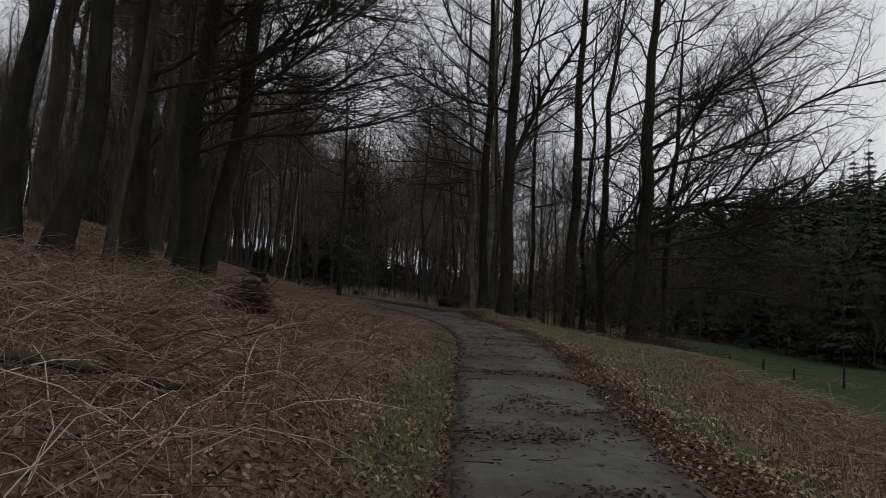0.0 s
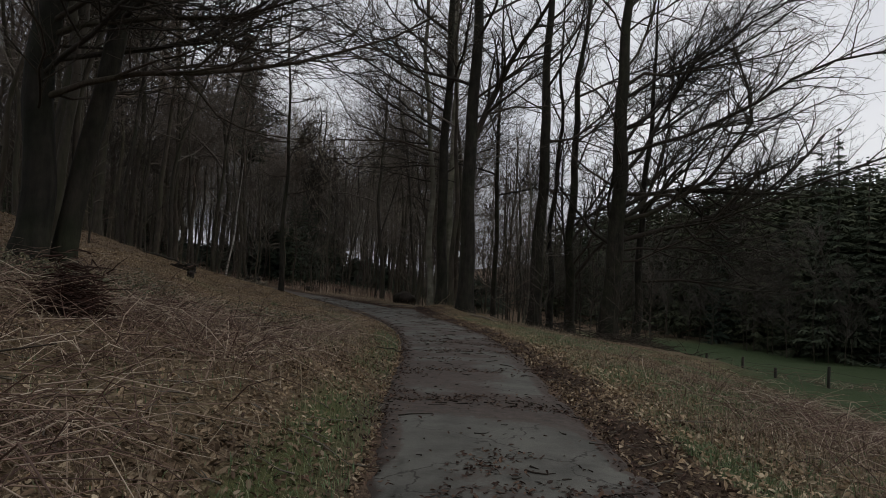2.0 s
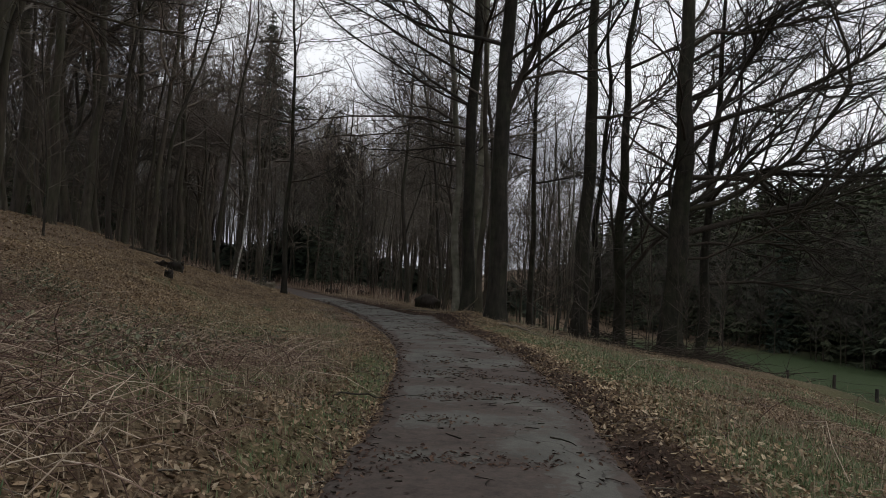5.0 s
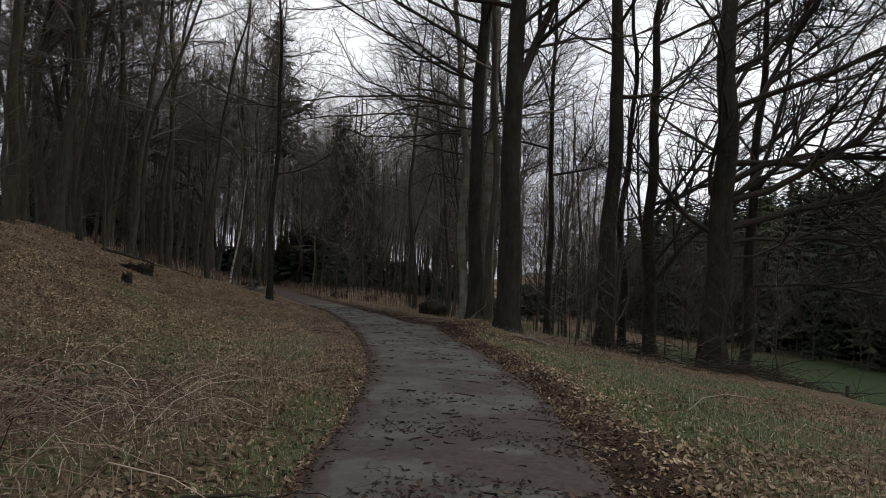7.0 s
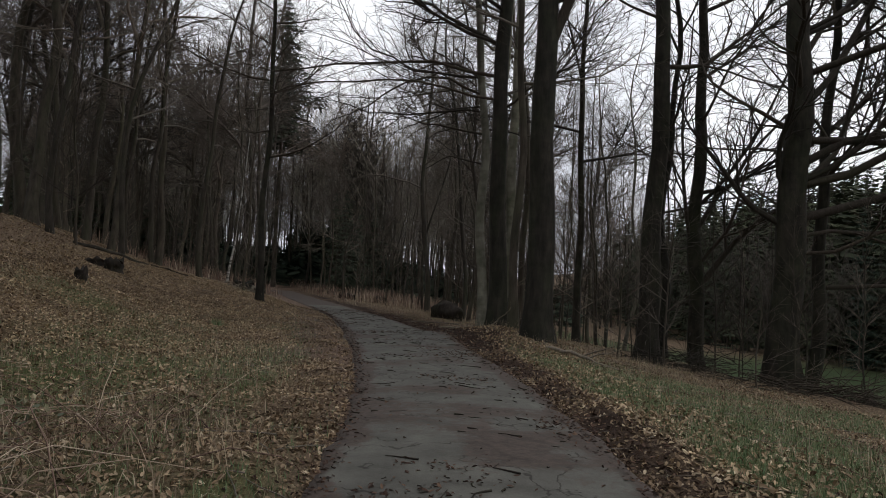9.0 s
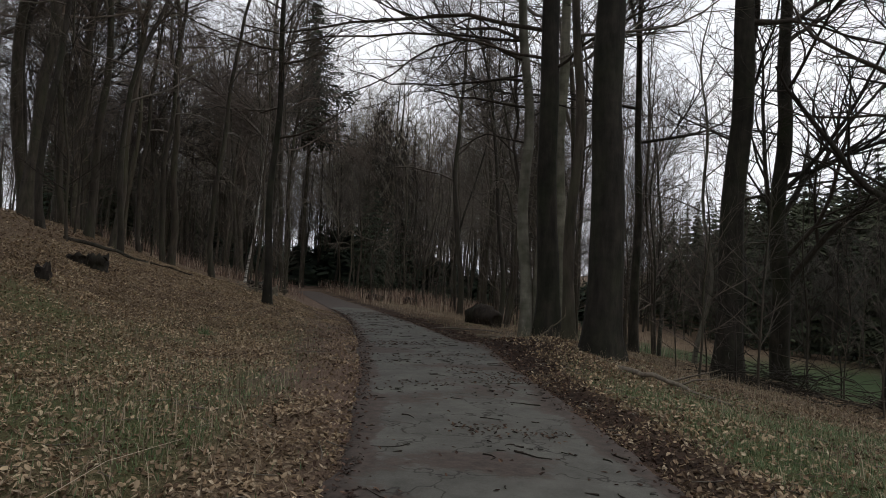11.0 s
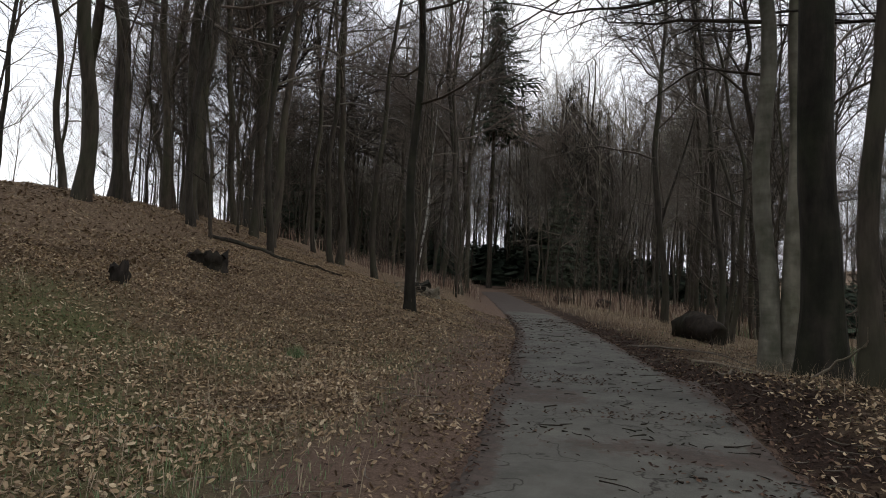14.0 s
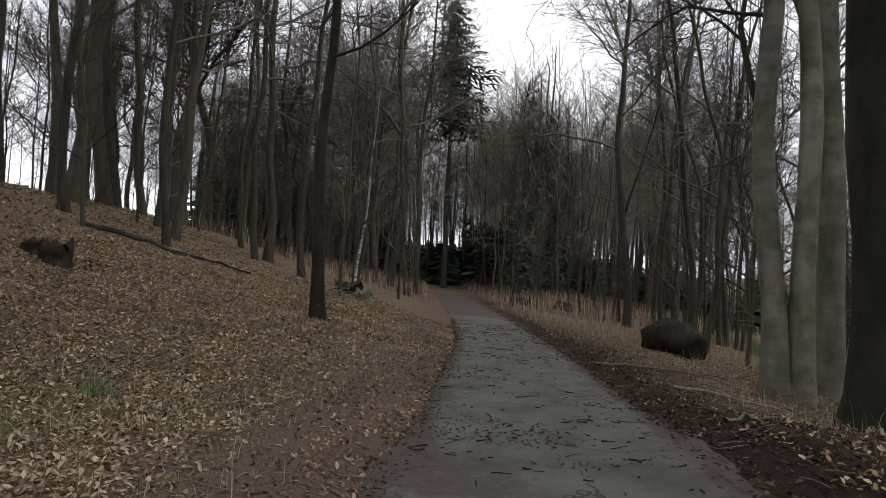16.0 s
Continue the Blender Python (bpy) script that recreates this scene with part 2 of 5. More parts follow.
m, nt, b = material("green_grass", 0.7, 0.25)
geo = nt.nodes.new("ShaderNodeNewGeometry")
c = ramp(nt, geo.outputs["Random Per Island"], [(0, (0.065, 0.108, 0.048)), (0.6, (0.125, 0.175, 0.082)), (0.82, (0.2, 0.205, 0.11)), (1, (0.36, 0.305, 0.2))])
nt.links.new(c, b.inputs["Base Color"])
GRASS = m

m, nt, b = material("dry_straw", 0.75, 0.25)
geo = nt.nodes.new("ShaderNodeNewGeometry")
c = ramp(nt, geo.outputs["Random Per Island"], [(0, (0.10, 0.07, 0.048)), (0.5, (0.21, 0.16, 0.108)), (1, (0.38, 0.315, 0.225))])
nt.links.new(c, b.inputs["Base Color"])
STRAW = m

m, nt, b = material("bramble_cane", 0.75, 0.25)
geo = nt.nodes.new("ShaderNodeNewGeometry")
c = ramp(nt, geo.outputs["Random Per Island"], [(0, (0.05, 0.028, 0.021)), (0.5, (0.16, 0.10, 0.076)), (0.8, (0.33, 0.25, 0.185)), (1, (0.52, 0.44, 0.34))])
nt.links.new(c, b.inputs["Base Color"])
CANE = m

m, nt, b = material("bramble_leaf", 0.55, 0.4)
geo = nt.nodes.new("ShaderNodeNewGeometry")
c = ramp(nt, geo.outputs["Random Per Island"], [(0, (0.05, 0.06, 0.032)), (0.6, (0.12, 0.125, 0.07)), (1, (0.24, 0.2, 0.12))])
nt.links.new(c, b.inputs["Base Color"])
BRAMBLE = m

# ground: litter, grass and soil by the place's own zones
m, nt, b = material("woodland_ground", 0.95, 0.1)
fine, mid_n, big = noise_at(nt, 38, 6, rough=0.7), noise_at(nt, 6, 5), noise_at(nt, 0.6, 3)
litter = ramp(nt, fine, [(0.28, (0.035, 0.022, 0.015)), (0.5, (0.11, 0.070, 0.043)), (0.72, (0.22, 0.155, 0.095))])
cells = node(nt, "ShaderNodeTexVoronoi", Scale=21.0)
cell_geo = nt.nodes.new("ShaderNodeNewGeometry")
cell_bend = node(nt, "ShaderNodeTexNoise", Scale=30.0, Detail=2.0)
cell_add = nt.nodes.new("ShaderNodeVectorMath")
cell_add.operation = "MULTIPLY_ADD"
cell_add.inputs[1].default_value = (0.05, 0.05, 0.05)
nt.links.new(cell_geo.outputs["Position"], cell_bend.inputs["Vector"])
nt.links.new(cell_bend.outputs["Color"], cell_add.inputs[0])
nt.links.new(cell_geo.outputs["Position"], cell_add.inputs[2])
nt.links.new(cell_add.outputs[0], cells.inputs["Vector"])
pick = nt.nodes.new("ShaderNodeSeparateColor")
nt.links.new(cells.outputs["Color"], pick.inputs["Color"])
leaf_cells = ramp(nt, pick.outputs[0], [(0, (0.075, 0.05, 0.034)), (0.35, (0.155, 0.11, 0.07)), (0.7, (0.25, 0.188, 0.12)), (1, (0.36, 0.29, 0.19))])
leaf_cells = mixed(nt, ramp(nt, cells.outputs["Distance"], [(0.45, (0, 0, 0)), (0.75, (0.8, 0.8, 0.8))]), leaf_cells, (0.03, 0.02, 0.014))
litter = mixed(nt, 0.62, litter, leaf_cells)
litter = mixed(nt, big, mixed(nt, 0.35, litter, (0.09, 0.06, 0.045)), litter)
green = ramp(nt, fine, [(0.3, (0.035, 0.042, 0.017)), (0.7, (0.125, 0.130, 0.055))])
earth = ramp(nt, fine, [(0.3, (0.062, 0.042, 0.032)), (0.7, (0.175, 0.122, 0.094))])
field = ramp(nt, mid_n, [(0.3, (0.030, 0.048, 0.020)), (0.7, (0.05, 0.068, 0.030))])
col = mixed(nt, attribute(nt, "grass"), litter, green)
col = mixed(nt, attribute(nt, "soil"), col, earth)
humus = ramp(nt, fine, [(0.3, (0.012, 0.008, 0.006)), (0.7, (0.048, 0.030, 0.022))])
col = mixed(nt, attribute(nt, "humus"), col, humus)
col = mixed(nt, attribute(nt, "field"), col, field)
nt.links.new(col, b.inputs["Base Color"])
bumped(nt, b, fine, 0.9, 0.03)
GROUND = m

m, nt, b = material("worn_asphalt", 0.88, 0.3)
grit, mid_n, big = noise_at(nt, 160, 3, rough=0.8), noise_at(nt, 9, 5, rough=0.7), noise_at(nt, 0.9, 4)
asphalt = ramp(nt, grit, [(0.25, (0.062, 0.0595, 0.053)), (0.6, (0.108, 0.105, 0.095)), (0.85, (0.19, 0.186, 0.17))])
asphalt = mixed(nt, 1.0, asphalt, ramp(nt, noise_at(nt, 1.6, 6, rough=0.7), [(0.32, (0.58, 0.58, 0.55)), (0.68, (1.2, 1.21, 1.15))]), "MULTIPLY")
dirt = ramp(nt, mid_n, [(0.3, (0.030, 0.022, 0.018)), (0.7, (0.082, 0.061, 0.050))])
mask = nt.nodes.new("ShaderNodeMath")
mask.operation = "ADD"
nt.links.new(attribute(nt, "dirt"), mask.inputs[0])
mp = nt.nodes.new("ShaderNodeMath")
mp.operation = "MULTIPLY"
mp.inputs[1].default_value = 0.7
nt.links.new(mid_n, mp.inputs[0])
nt.links.new(mp.outputs[0], mask.inputs[1])
cover = ramp(nt, mask.outputs[0], [(0.62, (0, 0, 0)), (0.76, (0.9, 0.9, 0.9))])
crack = node(nt, "ShaderNodeTexVoronoi", Scale=0.8)
crack.feature = "DISTANCE_TO_EDGE"
cg = nt.nodes.new("ShaderNodeNewGeometry")
cv = nt.nodes.new("ShaderNodeVectorMath")
cv.operation = "ADD"
cn = node(nt, "ShaderNodeTexNoise", Scale=2.5, Detail=4.0)
nt.links.new(cg.outputs["Position"], cn.inputs["Vector"])
nt.links.new(cg.outputs["Position"], cv.inputs[0])
nt.links.new(cn.outputs["Color"], cv.inputs[1])
nt.links.new(cv.outputs[0], crack.inputs["Vector"])
line = ramp(nt, crack.outputs["Distance"], [(0.004, (1, 1, 1)), (0.014, (0, 0, 0))])
col = mixed(nt, line, asphalt, (0.03, 0.026, 0.022))
col = mixed(nt, cover, col, dirt)
nt.links.new(col, b.inputs["Base Color"])
bumped(nt, b, mid_n, 0.5, 0.012)
ASPHALT = m

m, nt, b = material("rusty_wire", 0.6, 0.4)
b.inputs["Base Color"].default_value = (0.05, 0.045, 0.04, 1)
b.inputs["Metallic"].default_value = 0.6
WIRE = m


# ---- mesh tools ----
def mesh_from(name, verts, faces, mat, smooth=True, loose_tris=False):
    """A mesh from arrays; faces is an (n, 3) or (n, 4) array, or a list of such."""
    me = bpy.data.meshes.new(name)
    groups = faces if isinstance(faces, list) else [faces]
    groups = [np.asarray(g, np.int32) for g in groups if len(g)]
    verts = np.asarray(verts, np.float32)
    me.vertices.add(len(verts))
    me.vertices.foreach_set("co", verts.ravel())
    idx = np.concatenate([g.ravel() for g in groups])
    sizes = np.concatenate([np.full(len(g), g.shape[1], np.int32) for g in groups])
    me.loops.add(len(idx))
    me.loops.foreach_set("vertex_index", idx)
    me.polygons.add(len(sizes))
    me.polygons.foreach_set("loop_start", np.concatenate([[0], np.cumsum(sizes)[:-1]]).astype(np.int32))
    me.polygons.foreach_set("loop_total", sizes)
    me.polygons.foreach_set("use_smooth", np.full(len(sizes), smooth))
    me.update(calc_edges=True)
    me.materials.append(mat)
    return me


def tubes(lines, sides):
    """Verts and quads of tapered tubes round polylines, each a pair of (n, 3) points and n radii. Tips are closed by tapering."""
    V, F, base = [], [], 0
    by_len = {}
    for p, r in lines:
        by_len.setdefault(len(p), []).append((p, r))
    for n, group in by_len.items():
        P = np.array([g[0] for g in group], float)
        R = np.array([g[1] for g in group], float)
        m_ = len(P)
        T = np.empty_like(P)
        T[:, 1:-1] = P[:, 2:] - P[:, :-2]
        T[:, 0], T[:, -1] = P[:, 1] - P[:, 0], P[:, -1] - P[:, -2]
        T /= np.linalg.norm(T, axis=2, keepdims=True) + 1e-9
        D = P[:, -1] - P[:, 0]
        ref = np.where(np.abs(D[:, 2:3]) > 0.7 * np.linalg.norm(D, axis=1, keepdims=True), [[1.0, 0, 0]], [[0, 0, 1.0]])[:, None, :]
        N = np.cross(T, ref)
        N /= np.linalg.norm(N, axis=2, keepdims=True) + 1e-9
        B = np.cross(T, N)
        ang = np.arange(sides) * 2 * np.pi / sides
        ring = P[:, :, None, :] + R[:, :, None, None] * (np.cos(ang)[None, None, :, None] * N[:, :, None, :] + np.sin(ang)[None, None, :, None] * B[:, :, None, :])
        V.append(ring.reshape(-1, 3))
        i = np.arange(m_)[:, None, None] * n * sides + np.arange(n - 1)[None, :, None] * sides
        j = np.arange(sides)[None, None, :]
        k = (j + 1) % sides
        quad = np.stack([i + j, i + k, i + sides + k, i + sides + j], -1).reshape(-1, 4) + base
        F.append(quad)
        base += m_ * n * sides
    if not V:
        return np.zeros((0, 3)), np.zeros((0, 4), int)
    return np.concatenate(V), np.concatenate(F)


def joined(pieces):
    """One set of verts and quads from several."""
    V, F, base = [], [], 0
    for v, f in pieces:
        V.append(v)
        F.append(f + base)
        base += len(v)
    return np.concatenate(V), np.concatenate(F)


def part(name, me, parent, label=""):
    ob = new(name, me)
    ob.parent = parent
    return tagged(ob, label)


# ---- trees ----
def bole(rng, height, r0, lean=(0, 0), wander=0.12, flare=1.55, sides=14, tip=0.12, rings=22, bow=0.0):
    """The trunk: its line of points and radii, and its mesh with buttressed foot."""
    u = np.linspace(0, 1, rings) ** 1.35
    z = u * height
    ph = rng.uniform(0, 6.28, 4)
    x = lean[0] * z + wander * (np.sin(z * 0.55 + ph[0]) - np.sin(ph[0]) + 0.5 * np.sin(z * 1.3 + ph[1]) - 0.5 * np.sin(ph[1]))
    y = lean[1] * z + wander * (np.sin(z * 0.5 + ph[2]) - np.sin(ph[2]) + 0.5 * np.sin(z * 1.2 + ph[3]) - 0.5 * np.sin(ph[3]))
    x = x + bow * (np.sin(z * 0.21 + ph[2] * 2) - np.sin(ph[2] * 2))
    y = y + bow * (np.sin(z * 0.19 + ph[0] * 2) - np.sin(ph[0] * 2))
    r = r0 * ((1 - u) ** 0.8 * (1 - tip) + tip) * (1 + (flare - 1) * np.exp(-z / 0.42))
    P = np.stack([x, y, z - 0.25 * (u == 0)], 1)
    ang = np.arange(sides) * 2 * np.pi / sides
    lobes = 1 + (0.16 * np.cos(5 * ang[None] + ph[0]) + 0.10 * np.cos(3 * ang[None] + ph[1])) * np.exp(-z / 0.55)[:, None]
    lobes = lobes * (1 + 0.035 * rng.randn(rings, sides))
    ring = np.stack([P[:, 0:1] + r[:, None] * lobes * np.cos(ang), P[:, 1:2] + r[:, None] * lobes * np.sin(ang), np.repeat(P[:, 2:3], sides, 1)], -1)
    i = np.arange(rings - 1)[:, None] * sides
    j = np.arange(sides)[None]
    k = (j + 1) % sides
    F = np.stack([i + j, i + k, i + sides + k, i + sides + j], -1).reshape(-1, 4)
    return P, r, ring.reshape(-1, 3), F


def bough(rng, p, d, length, r, level, spec, out):
    """Grows a branch with all that it carries into out[level]."""
    n = spec["segs"][level]
    pts, d = [np.array(p, float)], np.array(d, float) / np.linalg.norm(d)
    up = spec["up"][level]
    for k in range(n):
        d = d + rng.randn(3) * spec["crook"][level] + np.array([0, 0, up])
        d /= np.linalg.norm(d)
        pts.append(pts[-1] + d * length / n)
    P = np.array(pts)
    R = r * np.linspace(1, 0.28, n + 1)
    out[level].append((P, R))
    if level + 1 >= len(spec["segs"]):
        return
    count = max(1, int(round(length * spec["per_m"][level + 1] * rng.uniform(0.8, 1.2))))
    for c in range(count):
        f = spec["from"][level] + (1 - spec["from"][level]) * (c + rng.uniform(0.1, 0.9)) / count
        a = min(int(f * n), n - 1)
        q = P[a] + (P[a + 1] - P[a]) * (f * n - a)
        t = P[a + 1] - P[a]
        t /= np.linalg.norm(t)
        side = np.cross(t, rng.randn(3) * 0.55 + np.array([0, 0, 1.0]))
        side /= np.linalg.norm(side) + 1e-9
        if c % 2:
            side = -side
        g = t * rng.uniform(0.75, 1.1) + side * rng.uniform(0.6, 1.0)
        ln = length * spec["ratio"][level] * (1 - 0.55 * f) * rng.uniform(0.7, 1.25)
        bough(rng, q, g, ln, max(R[a] * 0.55, spec["rmin"]), level + 1, spec, out)


FULL = dict(segs=[8, 5, 3, 1], up=[0.05, 0.045, 0.04, 0.03], crook=[0.13, 0.15, 0.16, 0.12], per_m=[0, 1.7, 2.3, 3.4], ratio=[0.5, 0.5, 0.55, 0.5], rmin=0.0085)
FULL["from"] = [0.18, 0.15, 0.15, 0.1]
DENSE = dict(FULL, per_m=[0, 2.3, 3.0, 3.8])
LITE = dict(segs=[5, 3, 1], up=[0.06, 0.05, 0.04], crook=[0.13, 0.14, 0.12], per_m=[0, 2.5, 4.4], ratio=[0.55, 0.58, 0.5], rmin=0.0105)
LITE["from"] = [0.15, 0.1, 0.1]
WOODY = dict(segs=[6, 3, 2, 1], up=[0.02, 0.02, 0.03, 0.02], crook=[0.18, 0.2, 0.2, 0.12], per_m=[0, 1.7, 2.7, 2.9], ratio=[0.55, 0.55, 0.5, 0.5], rmin=0.009)
WOODY["from"] = [0.22, 0.1, 0.1, 0.1]
SPREAD = dict(FULL, per_m=[0, 1.5, 2.0, 2.8], crook=[0.19, 0.23, 0.25, 0.18], up=[0.045, 0.05, 0.05, 0.03])
THIN = dict(segs=[3, 1], up=[0.07, 0.05], crook=[0.13, 0.12], per_m=[0, 4.5], ratio=[0.5, 0.5], rmin=0.006)
THIN["from"] = [0.1, 0.1]


def beech(name, seed, height, r0, clear, limbs, spec, bark, twig, lean=(0, 0), wander=0.12, reach=0.42, side=None, rise=(0.25, 1.3), split=False, forks=0, flare=1.55, sides=14, extra=(), cap=9.0, bow=0.0):
    """A leafless tree: trunk, limbs that fork down to twigs. side: the way to which its limbs reach out most. extra: limbs of their own, each (height, compass degrees, rise, length, radius)."""
    rng = np.random.RandomState(seed)
    tree = new(name)
    P, R, V, F = bole(rng, height, r0, lean, wander, flare, sides, bow=bow)
    part("trunk", mesh_from("trunk", V, F, bark), tree)
    crowns = []
    todo = []
    for k in range(limbs):
        f = clear + (0.97 - clear) * ((k + rng.uniform(0, 0.8)) / limbs) ** 0.85
        az = k * 2.399 + rng.uniform(-0.5, 0.5)
        steep = rise[0] + (rise[1] - rise[0]) * (f - clear) / (1 - clear) + rng.uniform(-0.12, 0.12)
        ln = height * reach * (1.05 - 0.72 * (f - clear) / (1 - clear)) * rng.uniform(0.75, 1.15)
        if side is not None:
            ln *= 1 + 0.55 * math.cos(az - radians(side))
        todo.append((f * height, az, steep, min(ln, cap), None))
    for k in range(forks):
        todo.append(((clear + 0.05 + 0.1 * k) * height, rng.uniform(0, 6.28), 2.2, height * 0.5, r0 * 0.5))
    for h, deg, st, ln, rr in extra:
        todo.append((h, radians(deg), st, ln, rr))
    for h, az, steep, ln, rr in todo:
        a = int(np.searchsorted(P[:, 2], h)) - 1
        a = min(max(a, 0), len(P) - 2)
        u = (h - P[a, 2]) / (P[a + 1, 2] - P[a, 2])
        q = P[a] + (P[a + 1] - P[a]) * u
        rad = rr or min(R[a] * 0.5, 0.0095 * ln + 0.006)
        out = [[] for _ in spec["segs"]]
        bough(rng, q, (math.cos(az), math.sin(az), steep), ln, rad, 0, spec, out)
        crowns.append(out)
    thick = 6 if split else 4

    def shell(outs):
        pieces = []
        for lev in range(len(spec["segs"])):
            lines = [x for o in outs for x in o[lev]]
            if lines:
                pieces.append(tubes(lines, max(3, thick - lev)))
        return joined(pieces)
    if split:
        for o in crowns:
            v, f = shell([o])
            part("limb", mesh_from("limb", v, f, twig), tree)
    else:
        v, f = shell(crowns)
        part("crown", mesh_from("crown", v, f, twig), tree)
    return tree


def conifer(name, seed, height, r0, spread, whorls, bare=0.05):
    """A spruce: straight stem, drooping boughs clothed in flat sprays of needles."""
    rng = np.random.RandomState(seed)
    tree = new(name)
    P, R, V, F = bole(rng, height, r0, (0, 0), 0.04, 1.3, 8, 0.06, 12)
    part("trunk", mesh_from("trunk", V, F, BARK_BROWN), tree)
    v, f = [], []
    for w in range(whorls):
        h = height * (bare + (1 - bare) * (w + rng.uniform(0, 0.8)) / whorls)
        ln = spread * (1 - (h / height)) ** 0.75 * rng.uniform(0.6, 1.2) + 0.15
        count = 8
        for k in range(count):
            az = k * 6.283 / count + w * 0.7 + rng.uniform(-0.4, 0.4)
            out = np.array([math.cos(az), math.sin(az), 0])
            across = np.array([-math.sin(az), math.cos(az), 0])
            l_ = ln * rng.uniform(0.45, 1.2)
            for q in range(8):
                a, b2 = l_ * q / 8, l_ * (q + 1.6) / 8
                drop = lambda s: -0.28 * s - 0.10 * s * s / max(l_, 0.5) + 0.16 * s * s / max(l_, 0.5) * (s > 0.7 * l_)
                root = np.array([0, 0, h]) + out * a + np.array([0, 0, drop(a)])
                for sgn in (-1, 1):
                    tip = np.array([0, 0, h]) + out * b2 + across * sgn * l_ * 0.24 * (1 - 0.09 * q) * rng.uniform(0.6, 1.2) + np.array([0, 0, drop(b2) - rng.uniform(0.05, 0.3)])
                    wide = out * l_ * 0.065 + np.array([0, 0, -rng.uniform(0.03, 0.14)])
                    i = len(v)
                    v += [root, root + wide, tip, tip - wide * 0.8]
                    f.append((i, i + 1, i + 2))
                    f.append((i, i + 2, i + 3))
    part("crown", mesh_from("crown", np.array(v), np.array(f), NEEDLES, False), tree)
    return tree


def stand(tree, x, y, label, category="tree", turn=None, sink=0.08, size=1.0, group=""):
    z = gz(x, y) - sink
    tree.matrix_basis = Matrix.LocRotScale((x, y, z), Euler((0, 0, turn or 0)), (size,) * 3)
    return tagged(tree, label, category, group)


# ---- ground and way ----
def spaced(lo, hi, dense_lo, dense_hi, d, grow):
    mid = list(np.arange(dense_lo, dense_hi + d / 2, d))
    s = d
    while mid[-1] < hi:
        s *= grow
        mid.append(mid[-1] + s)
    s = d
    while mid[0] > lo:
        s *= grow
        mid.insert(0, mid[0] - s)
    return np.array(mid)


GX = spaced(-800, 800, -9, 9, 0.15, 1.10)
GY = spaced(-500, 1200, 0, 42, 0.20, 1.10)
XX, YY = np.meshgrid(GX, GY)
ZZ = land(XX, YY)
nx, ny = len(GX), len(GY)
gv = np.stack([XX, YY, ZZ], -1).reshape(-1, 3)
gi = (np.arange(ny - 1)[:, None] * nx + np.arange(nx - 1)[None]).reshape(-1)
gf = np.stack([gi, gi + 1, gi + nx + 1, gi + nx], 1)
me = mesh_from("ground", gv, gf, GROUND)
LL, RR = offsets(XX, YY)
for key, val in (("grass", grassy(XX, YY)), ("soil", soily(XX, YY) * (RR == 0)), ("humus", soily(XX, YY) * (RR > 0)), ("field", step(RR + 2.5 * (1 - step(YY, 20, 28)) + 1.5 * vnoise(XX, YY, 3.0, 3), 9.0, 12.5) * (1 - step(YY, 60, 80)) * (1 - step(RR, 52, 60)))):
    me.attributes.new(key, "FLOAT", "POINT").data.foreach_set("value", val.astype(np.float32).ravel())
tagged(new("ground", me), "woodland ground of brown leaf litter, soil and patchy grass", "ground", kind="structure")

PY = np.arange(-8, 78, 0.08)
cols = 33
pv, pd = [], []
for s in np.linspace(-1, 1, cols):
    edge = half_width(PY) + (0.13 * vnoise(PY, PY * 0 + (3 if s < 0 else 8), 0.35, 4) + 0.10 * vnoise(PY, PY * 0 + (13 if s < 0 else 28), 2.2, 2)) * (abs(s) > 0.8)
    x = way_x(PY) + s * edge
    z = land(x, PY, False) + 0.03 * (1 - s * s) + 0.012 - 0.06 * (abs(s) == 1) + 0.012 * vnoise(x, PY, 0.7, 2)
    pv.append(np.stack([x, PY, z], -1))
    q = abs(s)
    wear = 0.46 * vnoise(x * 0.8, PY * 1.3, 0.8, 3) + 0.34 * vnoise(x + 30, PY, 2.2, 2)
    late = step(PY, 22, 28)
    pd.append(np.clip((0.33 - 0.15 * late) + wear * (1 - 0.25 * late) + 0.5 * step(q + 0.12 * vnoise(x, PY, 0.9, 2), 0.7, 0.95) + 0.10 * (1 - late) * np.exp(-(s - 0.05) ** 2 / 0.05) + 0.55 * step(PY, 47, 53), 0, 1))
pv, pd = np.stack(pv, 1), np.stack(pd, 1)
n_ = len(PY)
pi_ = (np.arange(n_ - 1)[:, None] * cols + np.arange(cols - 1)[None]).reshape(-1)
me = mesh_from("road", pv.reshape(-1, 3), np.stack([pi_, pi_ + 1, pi_ + cols + 1, pi_ + cols], 1), ASPHALT)
me.attributes.new("dirt", "FLOAT", "POINT").data.foreach_set("value", pd.astype(np.float32).ravel())
tagged(new("road", me), "narrow worn grey asphalt track strewn with dark litter", "track", kind="structure")

